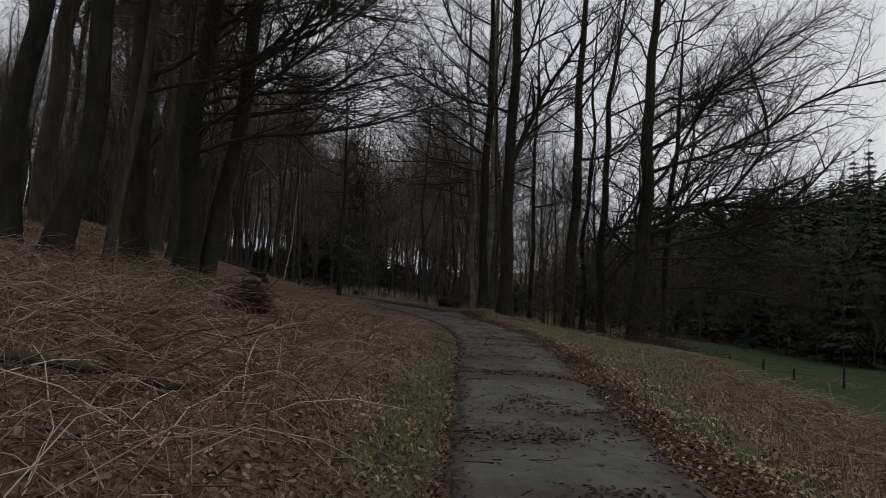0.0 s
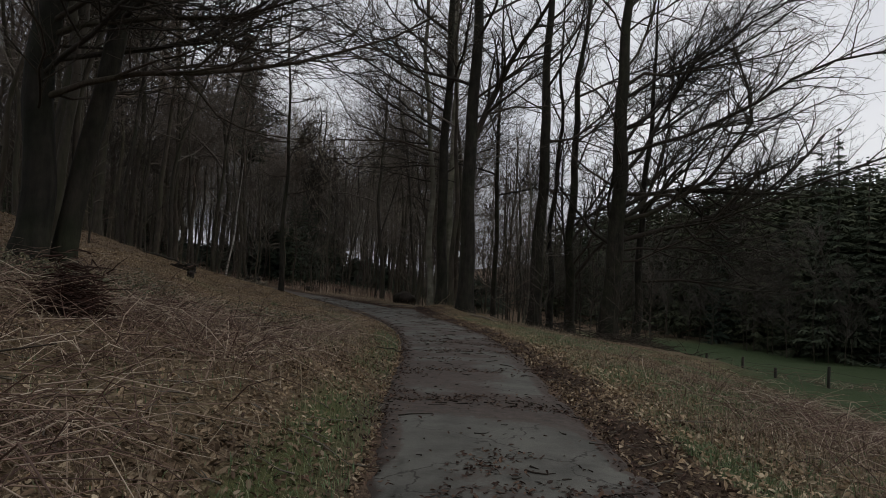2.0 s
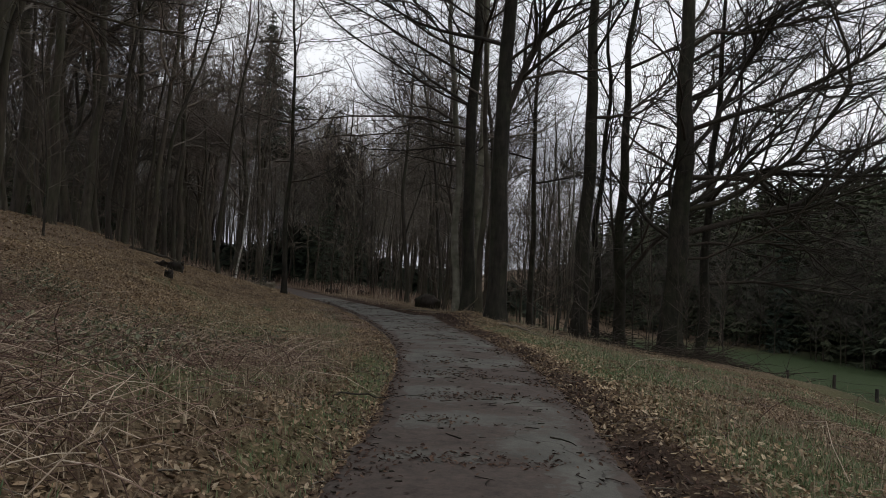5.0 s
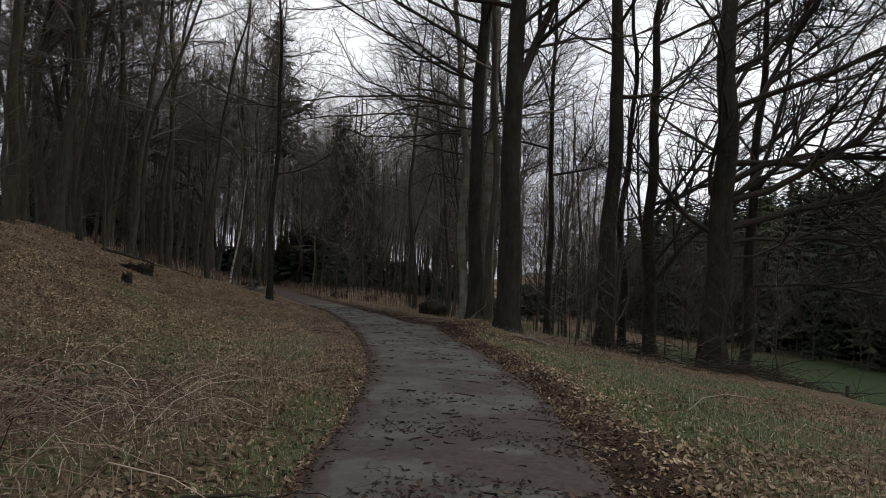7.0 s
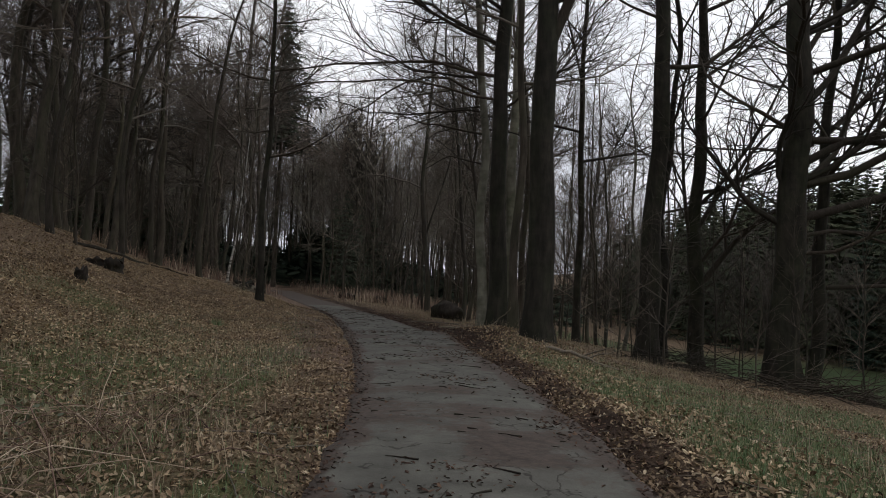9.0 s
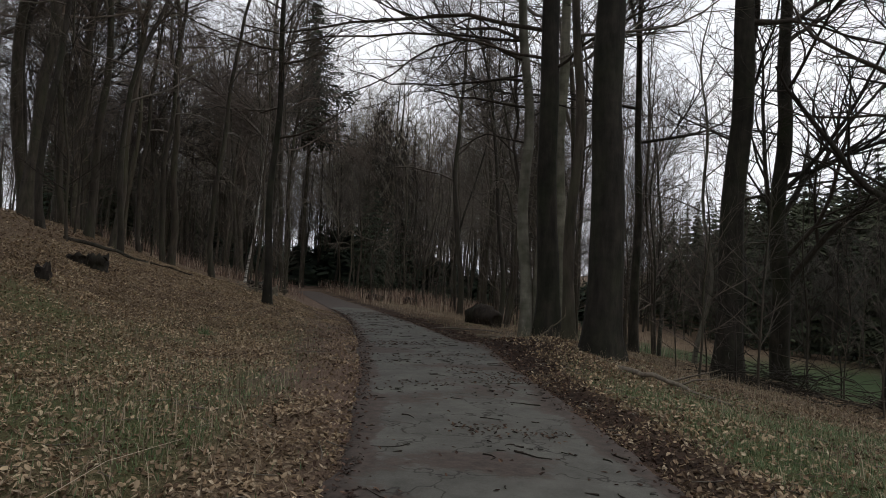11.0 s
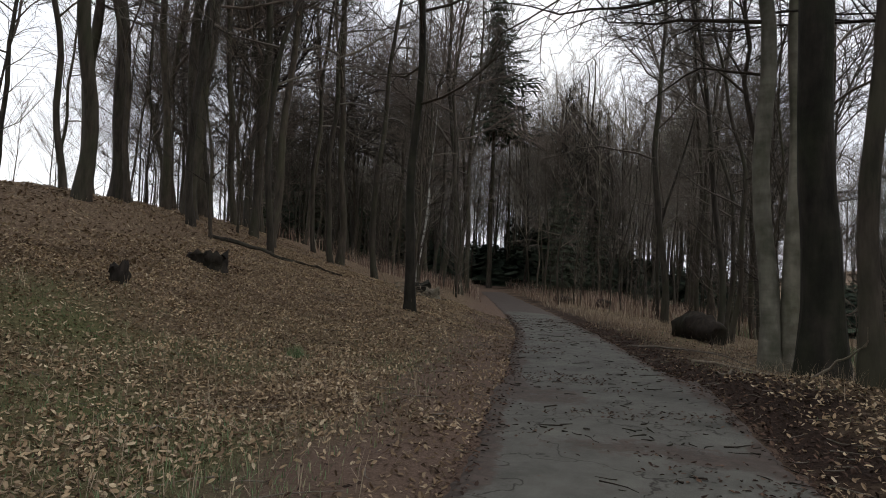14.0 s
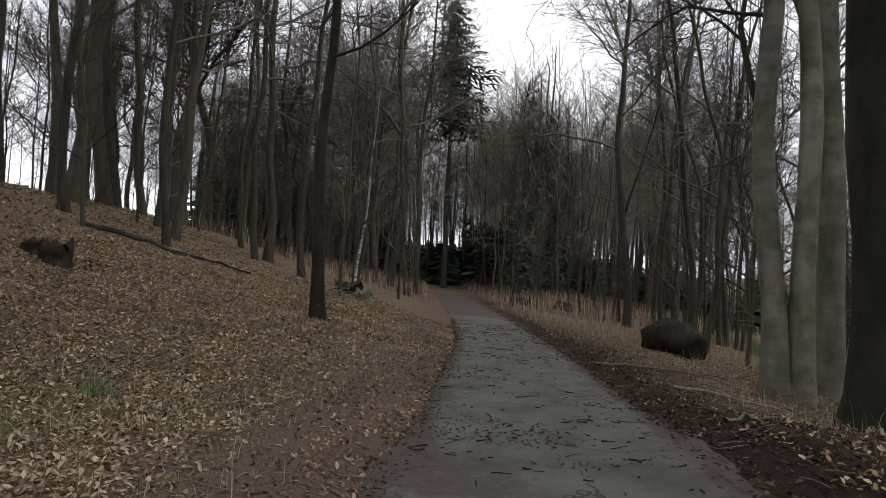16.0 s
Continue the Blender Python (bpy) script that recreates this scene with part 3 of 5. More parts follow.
# ---- trees by the way ----
DK = "dark-barked leafless beech on the verge of the track"
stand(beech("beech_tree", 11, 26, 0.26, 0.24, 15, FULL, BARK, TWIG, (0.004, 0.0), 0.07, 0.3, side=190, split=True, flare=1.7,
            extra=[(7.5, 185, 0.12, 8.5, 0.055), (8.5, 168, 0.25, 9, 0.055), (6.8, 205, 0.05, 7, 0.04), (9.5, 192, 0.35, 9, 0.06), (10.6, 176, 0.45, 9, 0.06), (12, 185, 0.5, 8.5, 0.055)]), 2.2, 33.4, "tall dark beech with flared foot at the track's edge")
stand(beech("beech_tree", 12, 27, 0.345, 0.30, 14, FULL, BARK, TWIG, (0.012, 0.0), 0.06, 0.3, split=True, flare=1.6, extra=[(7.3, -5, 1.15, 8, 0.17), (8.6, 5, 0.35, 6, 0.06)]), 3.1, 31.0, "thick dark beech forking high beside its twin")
stand(beech("slender_beech_tree", 13, 18, 0.13, 0.35, 9, LITE, BARK_BROWN, HAZE_PALE_TWIG, (-0.01, 0), 0.1, 0.25, flare=1.5, sides=10), 2.62, 32.3, "slender knotty beech between two thick trunks")
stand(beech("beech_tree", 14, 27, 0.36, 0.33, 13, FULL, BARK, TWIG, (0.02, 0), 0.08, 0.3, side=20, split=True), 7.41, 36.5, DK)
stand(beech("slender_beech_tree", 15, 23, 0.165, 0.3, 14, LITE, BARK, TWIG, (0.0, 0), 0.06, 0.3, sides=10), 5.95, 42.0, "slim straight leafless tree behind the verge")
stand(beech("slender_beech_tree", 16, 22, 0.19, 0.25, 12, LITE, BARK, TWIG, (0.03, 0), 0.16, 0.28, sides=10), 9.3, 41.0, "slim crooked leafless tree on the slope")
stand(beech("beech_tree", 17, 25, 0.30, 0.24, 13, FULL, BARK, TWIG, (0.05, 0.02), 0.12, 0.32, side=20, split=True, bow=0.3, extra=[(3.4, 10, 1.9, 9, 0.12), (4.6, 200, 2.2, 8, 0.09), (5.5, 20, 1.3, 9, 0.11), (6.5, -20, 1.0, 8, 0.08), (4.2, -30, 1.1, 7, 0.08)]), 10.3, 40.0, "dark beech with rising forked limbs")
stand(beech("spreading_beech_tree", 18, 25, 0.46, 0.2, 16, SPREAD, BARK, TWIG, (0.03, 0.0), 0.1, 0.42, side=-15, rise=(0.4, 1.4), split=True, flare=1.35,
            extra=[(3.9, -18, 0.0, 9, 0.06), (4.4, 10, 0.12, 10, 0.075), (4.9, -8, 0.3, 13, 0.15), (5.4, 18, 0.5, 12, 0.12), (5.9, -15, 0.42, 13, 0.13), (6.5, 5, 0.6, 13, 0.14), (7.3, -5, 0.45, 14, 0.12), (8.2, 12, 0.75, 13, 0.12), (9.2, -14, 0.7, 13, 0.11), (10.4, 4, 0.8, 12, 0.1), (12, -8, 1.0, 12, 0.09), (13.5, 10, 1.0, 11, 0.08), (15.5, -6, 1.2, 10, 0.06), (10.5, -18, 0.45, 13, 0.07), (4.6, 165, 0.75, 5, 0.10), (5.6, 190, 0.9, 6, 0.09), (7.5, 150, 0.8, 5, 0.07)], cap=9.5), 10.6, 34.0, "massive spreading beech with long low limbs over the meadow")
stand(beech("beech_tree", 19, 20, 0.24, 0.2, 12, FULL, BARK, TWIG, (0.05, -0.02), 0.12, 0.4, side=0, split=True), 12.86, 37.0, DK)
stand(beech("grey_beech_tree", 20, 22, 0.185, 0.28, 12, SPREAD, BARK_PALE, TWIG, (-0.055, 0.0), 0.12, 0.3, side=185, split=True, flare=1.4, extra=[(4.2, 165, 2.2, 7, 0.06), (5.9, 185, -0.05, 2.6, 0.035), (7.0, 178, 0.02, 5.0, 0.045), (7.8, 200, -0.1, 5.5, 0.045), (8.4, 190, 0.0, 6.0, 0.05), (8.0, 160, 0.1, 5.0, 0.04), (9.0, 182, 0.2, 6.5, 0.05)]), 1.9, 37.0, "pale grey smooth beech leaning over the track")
stand(beech("grey_beech_tree", 21, 23, 0.175, 0.35, 10, LITE, BARK_PALE, HAZE_PALE_TWIG, (0.03, 0.01), 0.07, 0.28, flare=1.4), 2.2, 37.1, "pale grey smooth beech growing against its neighbour")
stand(beech("grey_beech_tree", 22, 24, 0.22, 0.35, 11, LITE, BARK_PALE, HAZE_PALE_TWIG, (0.0, 0.01), 0.06, 0.28, flare=1.3), 2.95, 38.6, "straight pale grey beech trunk in leaf litter")
stand(beech("sapling_tree", 24, 13, 0.075, 0.3, 12, LITE, BARK_PALE, HAZE_PALE_TWIG, (0.01, 0), 0.22, 0.25, sides=8, flare=1.3), 7.35, 39.4, "thin crooked pale sapling below the verge")
stand(beech("slender_tree", 23, 17, 0.125, 0.3, 22, LITE, BARK, TWIG, (-0.012, 0), 0.08, 0.24, rise=(0.15, 1.0), sides=10, flare=1.6), -6.05, 37.3, "slim dark tree standing alone on the bank")

m, nt, b = material("birch_bark", 0.7, 0.2)
nt.links.new(ramp(nt, noise_at(nt, 3.0, 5, (0.5, 0.5, 6.0)), [(0.4, (0.05, 0.045, 0.04)), (0.5, (0.42, 0.41, 0.38)), (0.8, (0.6, 0.58, 0.54))]), b.inputs["Base Color"])
stand(beech("birch_tree", 25, 9, 0.075, 0.4, 9, THIN, m, TWIG, (0.10, 0.0), 0.1, 0.25, sides=8, flare=1.2), -13.2, 52.4, "thin leaning white-barked birch at the slope's foot")

# the big beeches on the bank where the walk begins
BANK = "big dark beech leaning over the leafy bank"
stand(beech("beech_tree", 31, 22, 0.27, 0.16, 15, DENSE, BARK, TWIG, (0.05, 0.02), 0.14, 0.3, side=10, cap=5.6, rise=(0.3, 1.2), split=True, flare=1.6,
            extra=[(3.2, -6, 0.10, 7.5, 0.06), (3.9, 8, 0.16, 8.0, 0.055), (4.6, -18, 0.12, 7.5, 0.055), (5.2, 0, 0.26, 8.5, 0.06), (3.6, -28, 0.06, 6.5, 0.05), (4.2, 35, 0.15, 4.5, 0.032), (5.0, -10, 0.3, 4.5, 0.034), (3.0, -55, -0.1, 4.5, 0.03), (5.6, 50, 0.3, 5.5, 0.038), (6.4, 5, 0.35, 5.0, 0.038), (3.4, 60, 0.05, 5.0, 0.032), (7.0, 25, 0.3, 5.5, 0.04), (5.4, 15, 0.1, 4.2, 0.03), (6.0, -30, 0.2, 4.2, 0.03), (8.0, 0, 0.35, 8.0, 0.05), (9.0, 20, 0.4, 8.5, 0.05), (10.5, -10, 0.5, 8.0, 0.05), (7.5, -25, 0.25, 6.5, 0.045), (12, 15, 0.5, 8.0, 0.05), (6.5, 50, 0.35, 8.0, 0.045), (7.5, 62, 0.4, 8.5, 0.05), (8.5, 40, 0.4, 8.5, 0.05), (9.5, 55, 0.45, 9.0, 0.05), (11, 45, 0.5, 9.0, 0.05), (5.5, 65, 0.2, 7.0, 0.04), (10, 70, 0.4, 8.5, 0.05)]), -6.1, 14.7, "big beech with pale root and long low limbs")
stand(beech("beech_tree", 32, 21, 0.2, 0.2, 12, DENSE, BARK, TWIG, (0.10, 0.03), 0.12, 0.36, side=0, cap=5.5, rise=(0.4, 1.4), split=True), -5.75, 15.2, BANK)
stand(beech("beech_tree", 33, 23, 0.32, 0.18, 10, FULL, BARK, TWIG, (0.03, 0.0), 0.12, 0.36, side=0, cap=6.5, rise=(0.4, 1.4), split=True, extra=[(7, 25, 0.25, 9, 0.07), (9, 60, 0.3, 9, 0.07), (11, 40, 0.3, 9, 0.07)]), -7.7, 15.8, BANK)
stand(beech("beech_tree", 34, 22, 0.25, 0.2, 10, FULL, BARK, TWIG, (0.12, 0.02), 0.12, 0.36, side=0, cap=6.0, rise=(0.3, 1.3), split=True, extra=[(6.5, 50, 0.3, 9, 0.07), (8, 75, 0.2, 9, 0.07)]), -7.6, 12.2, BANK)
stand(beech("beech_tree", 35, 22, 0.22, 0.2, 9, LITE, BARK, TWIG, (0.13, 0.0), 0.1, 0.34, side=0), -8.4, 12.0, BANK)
stand(beech("slender_tree", 36, 13, 0.11, 0.25, 10, LITE, BARK_BROWN, TWIG, (0.07, 0.0), 0.1, 0.3, sides=9), -6.9, 12.9, "slim leaning tree among big beeches")

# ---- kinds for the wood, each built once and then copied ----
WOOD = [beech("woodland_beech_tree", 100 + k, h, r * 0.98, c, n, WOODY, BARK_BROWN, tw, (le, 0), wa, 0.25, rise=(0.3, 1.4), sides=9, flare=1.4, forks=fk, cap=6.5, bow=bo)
        for k, (h, r, c, n, tw, le, wa, fk, bo) in enumerate([(25, 0.20, 0.34, 15, HAZE_PALE_TWIG, 0.0, 0.1, 1, 0.35), (27, 0.26, 0.32, 15, TWIG_RED, 0.03, 0.12, 2, 0.6), (22, 0.15, 0.3, 15, HAZE_PALE_TWIG, -0.03, 0.14, 0, 0.7), (24, 0.17, 0.36, 14, TWIG_RED, 0.05, 0.1, 1, 0.5), (20, 0.12, 0.28, 15, HAZE_PALE_TWIG, 0.03, 0.16, 0, 0.8), (26, 0.30, 0.24, 8, TWIG, 0.05, 0.16, 2, 0.6)])]
YOUNG = [beech("young_tree", 130 + k, h, r, 0.12, n, THIN, BARK_BROWN, tw, (le, 0), 0.12, 0.26, rise=(0.5, 1.8), sides=6, flare=1.3)
         for k, (h, r, n, tw, le) in enumerate([(12, 0.055, 26, TWIG_RED, 0.0), (15, 0.07, 28, TWIG, 0.03), (9, 0.04, 22, TWIG_RED, -0.03), (13, 0.06, 24, HAZE_PALE_TWIG, 0.06)])]
SPRUCE = [conifer("spruce_tree", 150 + k, h, 0.22, s, w, 0.5 if k == 3 else 0.05) for k, (h, s, w) in enumerate([(18, 3.4, 26), (15, 3.0, 24), (21, 3.8, 28), (27, 7.5, 40)])]
used = set()


def plant(kinds, k, x, y, label, turn, size, group):
    src = kinds[k]
    m_ = Matrix.LocRotScale((x, y, gz(x, y) - 0.1), Euler((0, 0, turn)), None)
    if src.name not in used:
        used.add(src.name)
        src.matrix_basis = m_
        ob = src
    else:
        ob = copy_thing(src, m_)
    ob.scale = (size, size, size)
    tagged(ob, label, "tree", group)
    return ob


rng = np.random.RandomState(5)
taken = [(2.2, 33.4), (3.1, 31), (7.4, 36.5), (10.3, 40), (10.6, 34), (12.9, 37), (6, 42), (9.3, 41), (2, 37), (2.9, 38.6), (-6, 37.3), (-6.1, 14.7), (-7.7, 15.8), (-7.6, 12.2)]
HILL = "leafless beech on the leaf-covered slope"
for x, y, k, s in [(-15.2, 39.2, 2, 0.9), (-14.9, 42.9, 3, 1), (-17.7, 41.5, 1, 1), (-19.1, 39.9, 4, 1), (-20.6, 43, 0, 1), (-22.7, 47.6, 1, 1), (-21.2, 41.1, 1, 1.15), (-21.4, 46, 1, 1.1), (-19.7, 46.3, 3, 1),
                   (-13.2, 40.8, 4, 1), (-15.9, 48.7, 2, 1), (-16.4, 50.2, 0, 1), (-13.4, 53, 4, 0.8), (-12.4, 46.8, 2, 0.9), (-17.2, 44.6, 0, 1)]:
    plant(WOOD, k, x, y, HILL, rng.uniform(0, 6.28), s, "beeches on the slope")
    taken.append((x, y))


def clear_of(x, y, gap):
    return all((x - a) ** 2 + (y - b) ** 2 > gap * gap for a, b in taken)


def fill(count, kinds, x0, x1, y0, y1, gap, label, group, ok, smin=0.8, smax=1.15):
    n, tries = 0, 0
    while n < count and tries < count * 40:
        tries += 1
        x, y = rng.uniform(x0, x1), rng.uniform(y0, y1)
        l_, r_ = offsets(x, y)
        if l_ + r_ < 1.3 or not ok(x, y, float(l_), float(r_)) or not clear_of(x, y, gap):
            continue
        taken.append((x, y))
        n += 1
        plant(kinds, rng.randint(len(kinds)), x, y, label, rng.uniform(0, 6.28), rng.uniform(smin, smax), group)


fill(11, WOOD, -26, -8, 3, 26, 1.8, "dark leafless beech in the wood on the bank", "beeches on the bank", lambda x, y, l, r: l > 6.5 and (x < -10 or y < 20))
for x, y, k in [(-23, 75, 1), (-24.4, 80, 0), (-21.6, 68, 2), (-25.8, 77, 3), (-22.2, 71.5, 0), (-24.3, 86, 1)]:
    plant(WOOD, k, x, y, "tall leafless beech in the wood ahead", x, 1.0, "beeches of the far wood")
    taken.append((x, y))
plant(WOOD, 3, -12.9, 58, HILL, 1.0, 1.0, "beeches on the slope")
plant(WOOD, 0, -15.6, 66, HILL, 2.0, 1.0, "beeches on the slope")
for x, y, k in [(-1.4, 57, 0), (0.2, 61, 2), (1.4, 55, 4), (-0.4, 67, 0), (2.8, 58.5, 2), (-2.2, 63, 4), (1.0, 70, 1)]:
    plant(WOOD, k, x, y, "tall leafless beech behind the thicket", 2.4 * x, 0.95, "beeches of the far wood")
    taken.append((x, y))
for x, y, k in [(-9.2, 21, 2), (-10.6, 24.5, 4), (-11.6, 18, 5), (-13, 27, 2)]:
    plant(WOOD, k, x, y, HILL, x, 1.0, "beeches on the slope")
    taken.append((x, y))
fill(5, WOOD, -25, -12, 19, 38, 2.2, HILL, "beeches on the slope", lambda x, y, l, r: l > 9.5)
fill(10, WOOD, -44, -13, 22, 64, 2.4, HILL, "beeches on the slope", lambda x, y, l, r: l > 11)


def off_axis(x, y):
    """Degrees to the left of due north, as seen from half way along the walk."""
    return math.degrees(math.atan2(1 - x, y - 21))


fill(60, WOOD, -52, 10, 52, 108, 2.6, "tall leafless beech in the wood ahead", "beeches of the far wood", lambda x, y, l, r: l + r > 2.2 and x < 6 + 0.08 * (y - 52) and (y > 86 or off_axis(x, y) > 16 + 0.12 * (86 - y)), 0.85, 1.1)
fill(12, WOOD[0:5:2], -20, 2, 60, 88, 1.9, "leafless beech of middling height in the wood ahead", "beeches of the far wood", lambda x, y, l, r: l + r > 2.2 and 2 < off_axis(x, y) < 18, 0.52, 0.68)
fill(12, WOOD[0:5:2], -2, 10, 46, 74, 2.2, "tall leafless beech behind the thicket", "beeches of the far wood", lambda x, y, l, r: r > 5 and off_axis(x, y) < 2.5, 0.75, 1.0)
fill(38, YOUNG, -6, 10, 42, 78, 0.6, "thin young leafless tree in a dense thicket", "young trees of the thicket", lambda x, y, l, r: r > 2.6 and off_axis(x, y) < 3, 0.75, 1.1)
fill(15, YOUNG, -14, 4, 46, 80, 0.6, "thin young leafless tree in a dense thicket", "young trees of the thicket", lambda x, y, l, r: r > 2.6 and off_axis(x, y) >= 3, 0.5, 0.8)
fill(32, YOUNG, -34, -8, 42, 90, 1.0, "thin young leafless tree under tall beeches", "young trees under the beeches", lambda x, y, l, r: l > 2.0, 0.5, 0.95)
fill(15, YOUNG, -32, -9, 6, 44, 1.0, "thin young leafless tree on the bank", "young trees on the bank", lambda x, y, l, r: l > 9, 0.6, 1.0)
fill(12, WOOD, -30, 24, -26, -4, 3.0, "leafless beech behind the start of the track", "beeches behind", lambda x, y, l, r: l + r > 2.5)
fill(14, YOUNG, 5.0, 13.0, 31.5, 40, 0.5, "thin sapling on the slope below the verge", "saplings below the verge", lambda x, y, l, r: r > 3.2, 0.35, 0.6)

SPR = "dark green spruce at the wood's edge"
for x, y, k, s in [(-22.6, 91, 3, 1.35), (-18.5, 108, 1, 0.9), (-20.5, 111, 1, 0.8), (-17, 113, 0, 0.8), (-22.5, 110, 1, 0.85), (-13, 104, 1, 0.7), (-13, 86, 0, 0.68), (-14.6, 88.5, 1, 0.75), (-11.8, 89, 0, 0.62), (-15.6, 92, 0, 0.7), (-10.6, 93, 1, 0.75), (-13.4, 91, 2, 0.55)]:
    plant(SPRUCE, k, x, y, "dark spruce among leafless beeches", rng.uniform(0, 6.28), s, "spruces in the wood")
    taken.append((x, y))
# the dark wood beyond the meadow
EDGE_X, EDGE_Y = [64, 52, 45, 40, 34, 29, 25, 21], [-5, 24, 38, 48, 64, 84, 104, 130]
for row in range(3):
    for s in np.linspace(0, 1, 26):
        u = s * (len(EDGE_X) - 1)
        x, y = np.interp(u, range(len(EDGE_X)), EDGE_X), np.interp(u, range(len(EDGE_X)), EDGE_Y)
        x, y = x + row * 4.2 + rng.uniform(-1.3, 1.3), y + row * 2.4 + rng.uniform(-1.5, 1.5)
        plant(SPRUCE, rng.randint(3), x, y, SPR if row == 0 else "dark green spruce of the far hillside", rng.uniform(0, 6.28), rng.uniform(0.98, 1.12) - 0.2 * u / 7, "spruces beyond the meadow")
for s in np.linspace(0, 1, 26):
    az, d = radians(24 + 17 * s + rng.uniform(-0.5, 0.5)), 126 - 48 * s + rng.uniform(-4, 4)
    plant(SPRUCE, rng.randint(3), 1 - d * math.sin(az), 25 + d * math.cos(az), "dark spruce on the hillside beyond the wood", rng.uniform(0, 6.28), rng.uniform(0.8, 1.0), "spruces of the far hill")


def far_wood(name, seed, places, label, conifers, low=18, high=28, bark=HAZE_PALE_TWIG, tall=(15, 20)):
    """Distant trees, joined: stems with bare twigs, or stems with drooping sprays."""
    r_ = np.random.RandomState(seed)
    lines, tw, V, F = [], [], [], []
    nv = 0
    for x, y in places:
        g = np.array([x, y, gz(x, y) - 0.2])
        if r_.rand() < conifers:
            h, sp = r_.uniform(*tall), r_.uniform(2.6, 3.8)
            for k in range(34):
                z = h * (0.03 + 0.97 * (k / 34) ** 0.9)
                ln = sp * (1 - z / h) ** 0.8 * r_.uniform(0.7, 1.2) + 0.2
                for j in range(3):
                    az = r_.uniform(0, 6.28)
                    o, a = np.array([math.cos(az), math.sin(az), -0.35]), np.array([-math.sin(az), math.cos(az), 0])
                    c0 = g + (0, 0, z)
                    V += [c0, c0 + o * ln * 0.6 + a * ln * 0.42, c0 + o * ln, c0 + o * ln * 0.6 - a * ln * 0.42 - (0, 0, 0.2)]
                    F.append((nv, nv + 1, nv + 2, nv + 3))
                    nv += 4
            continue
        h = r_.uniform(low, high)
        r0 = h * r_.uniform(0.004, 0.0065)
        le = r_.randn(2) * 0.03
        P = np.array([g + (le[0] * z + 0.15 * math.sin(z * 0.5 + x), le[1] * z, z) for z in np.linspace(0, h, 6)])
        lines.append((P, r0 * np.linspace(1, 0.15, 6)))
        for k in range(26):
            f = 0.22 + 0.76 * r_.rand() ** 0.8
            q = P[0] + (P[-1] - P[0]) * f
            az = r_.uniform(0, 6.28)
            ln = h * 0.27 * (1.1 - 0.65 * f) * r_.uniform(0.6, 1.2)
            d = np.array([math.cos(az), math.sin(az), r_.uniform(0.4, 1.3)])
            d /= np.linalg.norm(d)
            bend = q + d * ln * 0.5
            d2 = d + np.array([0, 0, 0.5])
            e = bend + d2 * ln * 0.5
            tw.append((np.array([q, bend, e]), np.array([0.035, 0.022, 0.009])))
            for s in r_.uniform(0.2, 1.0, 9):
                b0 = q + d * ln * s if s < 0.5 else bend + d2 * ln * (s - 0.5)
                tw.append((np.array([b0, b0 + (d2 + r_.randn(3) * 0.45) * ln * 0.32]), np.array([0.013, 0.006])))
    if lines:
        v, f = tubes(lines, 5)
        tagged(new("distant_trunks", mesh_from("distant_trunks", v, f, BARK_BROWN)), "dark trunks of " + label, "woods", kind="stuff")
        v, f = joined([tubes(tw, 3)])
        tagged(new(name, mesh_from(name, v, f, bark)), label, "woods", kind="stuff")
    if V:
        tagged(new("far_spruce_wood", mesh_from("far_spruce_wood", np.array(V), np.array(F), NEEDLES, False)), "dense dark spruces closing the view", "woods", kind="stuff")


rw = np.random.RandomState(77)
spots = [(rw.uniform(-95, 35), rw.uniform(88, 165)) for _ in range(300)]
spots += [(rw.uniform(-70, 0), rw.uniform(100, 140)) for _ in range(130)]
spots += [(rw.uniform(-110, -40), rw.uniform(5, 100)) for _ in range(36)]
spots = [s for s in spots if s[0] < 24 - 0.16 * (s[1] - 100) or s[1] > 130]
edge_spots = []
for _ in range(110):
    u = rw.uniform(0, 7)
    edge_spots.append((np.interp(u, range(8), EDGE_X) + rw.uniform(-3.5, 1), np.interp(u, range(8), EDGE_Y) + rw.uniform(-2.5, 1)))
mid = [(rw.uniform(-44, 6), rw.uniform(86, 130)) for _ in range(110)]
mid = [s for s in mid if abs(s[0] - way_x(s[1])) > 2.5]
far_wood("bare_wood", 81, mid, "dense leafless trees of the wood ahead", 0.04, 19, 29, HAZE_GREY_TWIG)
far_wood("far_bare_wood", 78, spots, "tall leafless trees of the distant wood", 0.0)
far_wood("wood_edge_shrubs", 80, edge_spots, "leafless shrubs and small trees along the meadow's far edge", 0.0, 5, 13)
spots = []
for _ in range(760):
    u = rw.uniform(0, 7)
    d = 8 + 74 * rw.rand() ** 1.3
    spots.append((np.interp(u, range(8), EDGE_X) + d * 0.85 + rw.randn(), np.interp(u, range(8), EDGE_Y) + d * 0.45 + rw.randn()))
for _ in range(150):
    s = rw.rand()
    az, d = radians(24 + 17 * s), 130 - 46 * s + 26 * rw.rand()
    spots.append((1 - d * math.sin(az), 25 + d * math.cos(az)))
spots += [(rw.uniform(-26, -12), rw.uniform(118, 135)) for _ in range(14)]
low = [s for s in [(rw.uniform(-60, 14), rw.uniform(104, 126)) for _ in range(330)] if 8 < off_axis(*s) < 17]
far_wood("low_spruce_wood", 84, low, "low dark spruces closing the wood ahead", 1.1, tall=(6, 10))
# Spruce shapes added to close the bright sky gap, in place of hazy undergrowth.
under = [s for s in [(rw.uniform(-75, 26), rw.uniform(98, 122)) for _ in range(420)] if -10 < off_axis(*s) < 27]
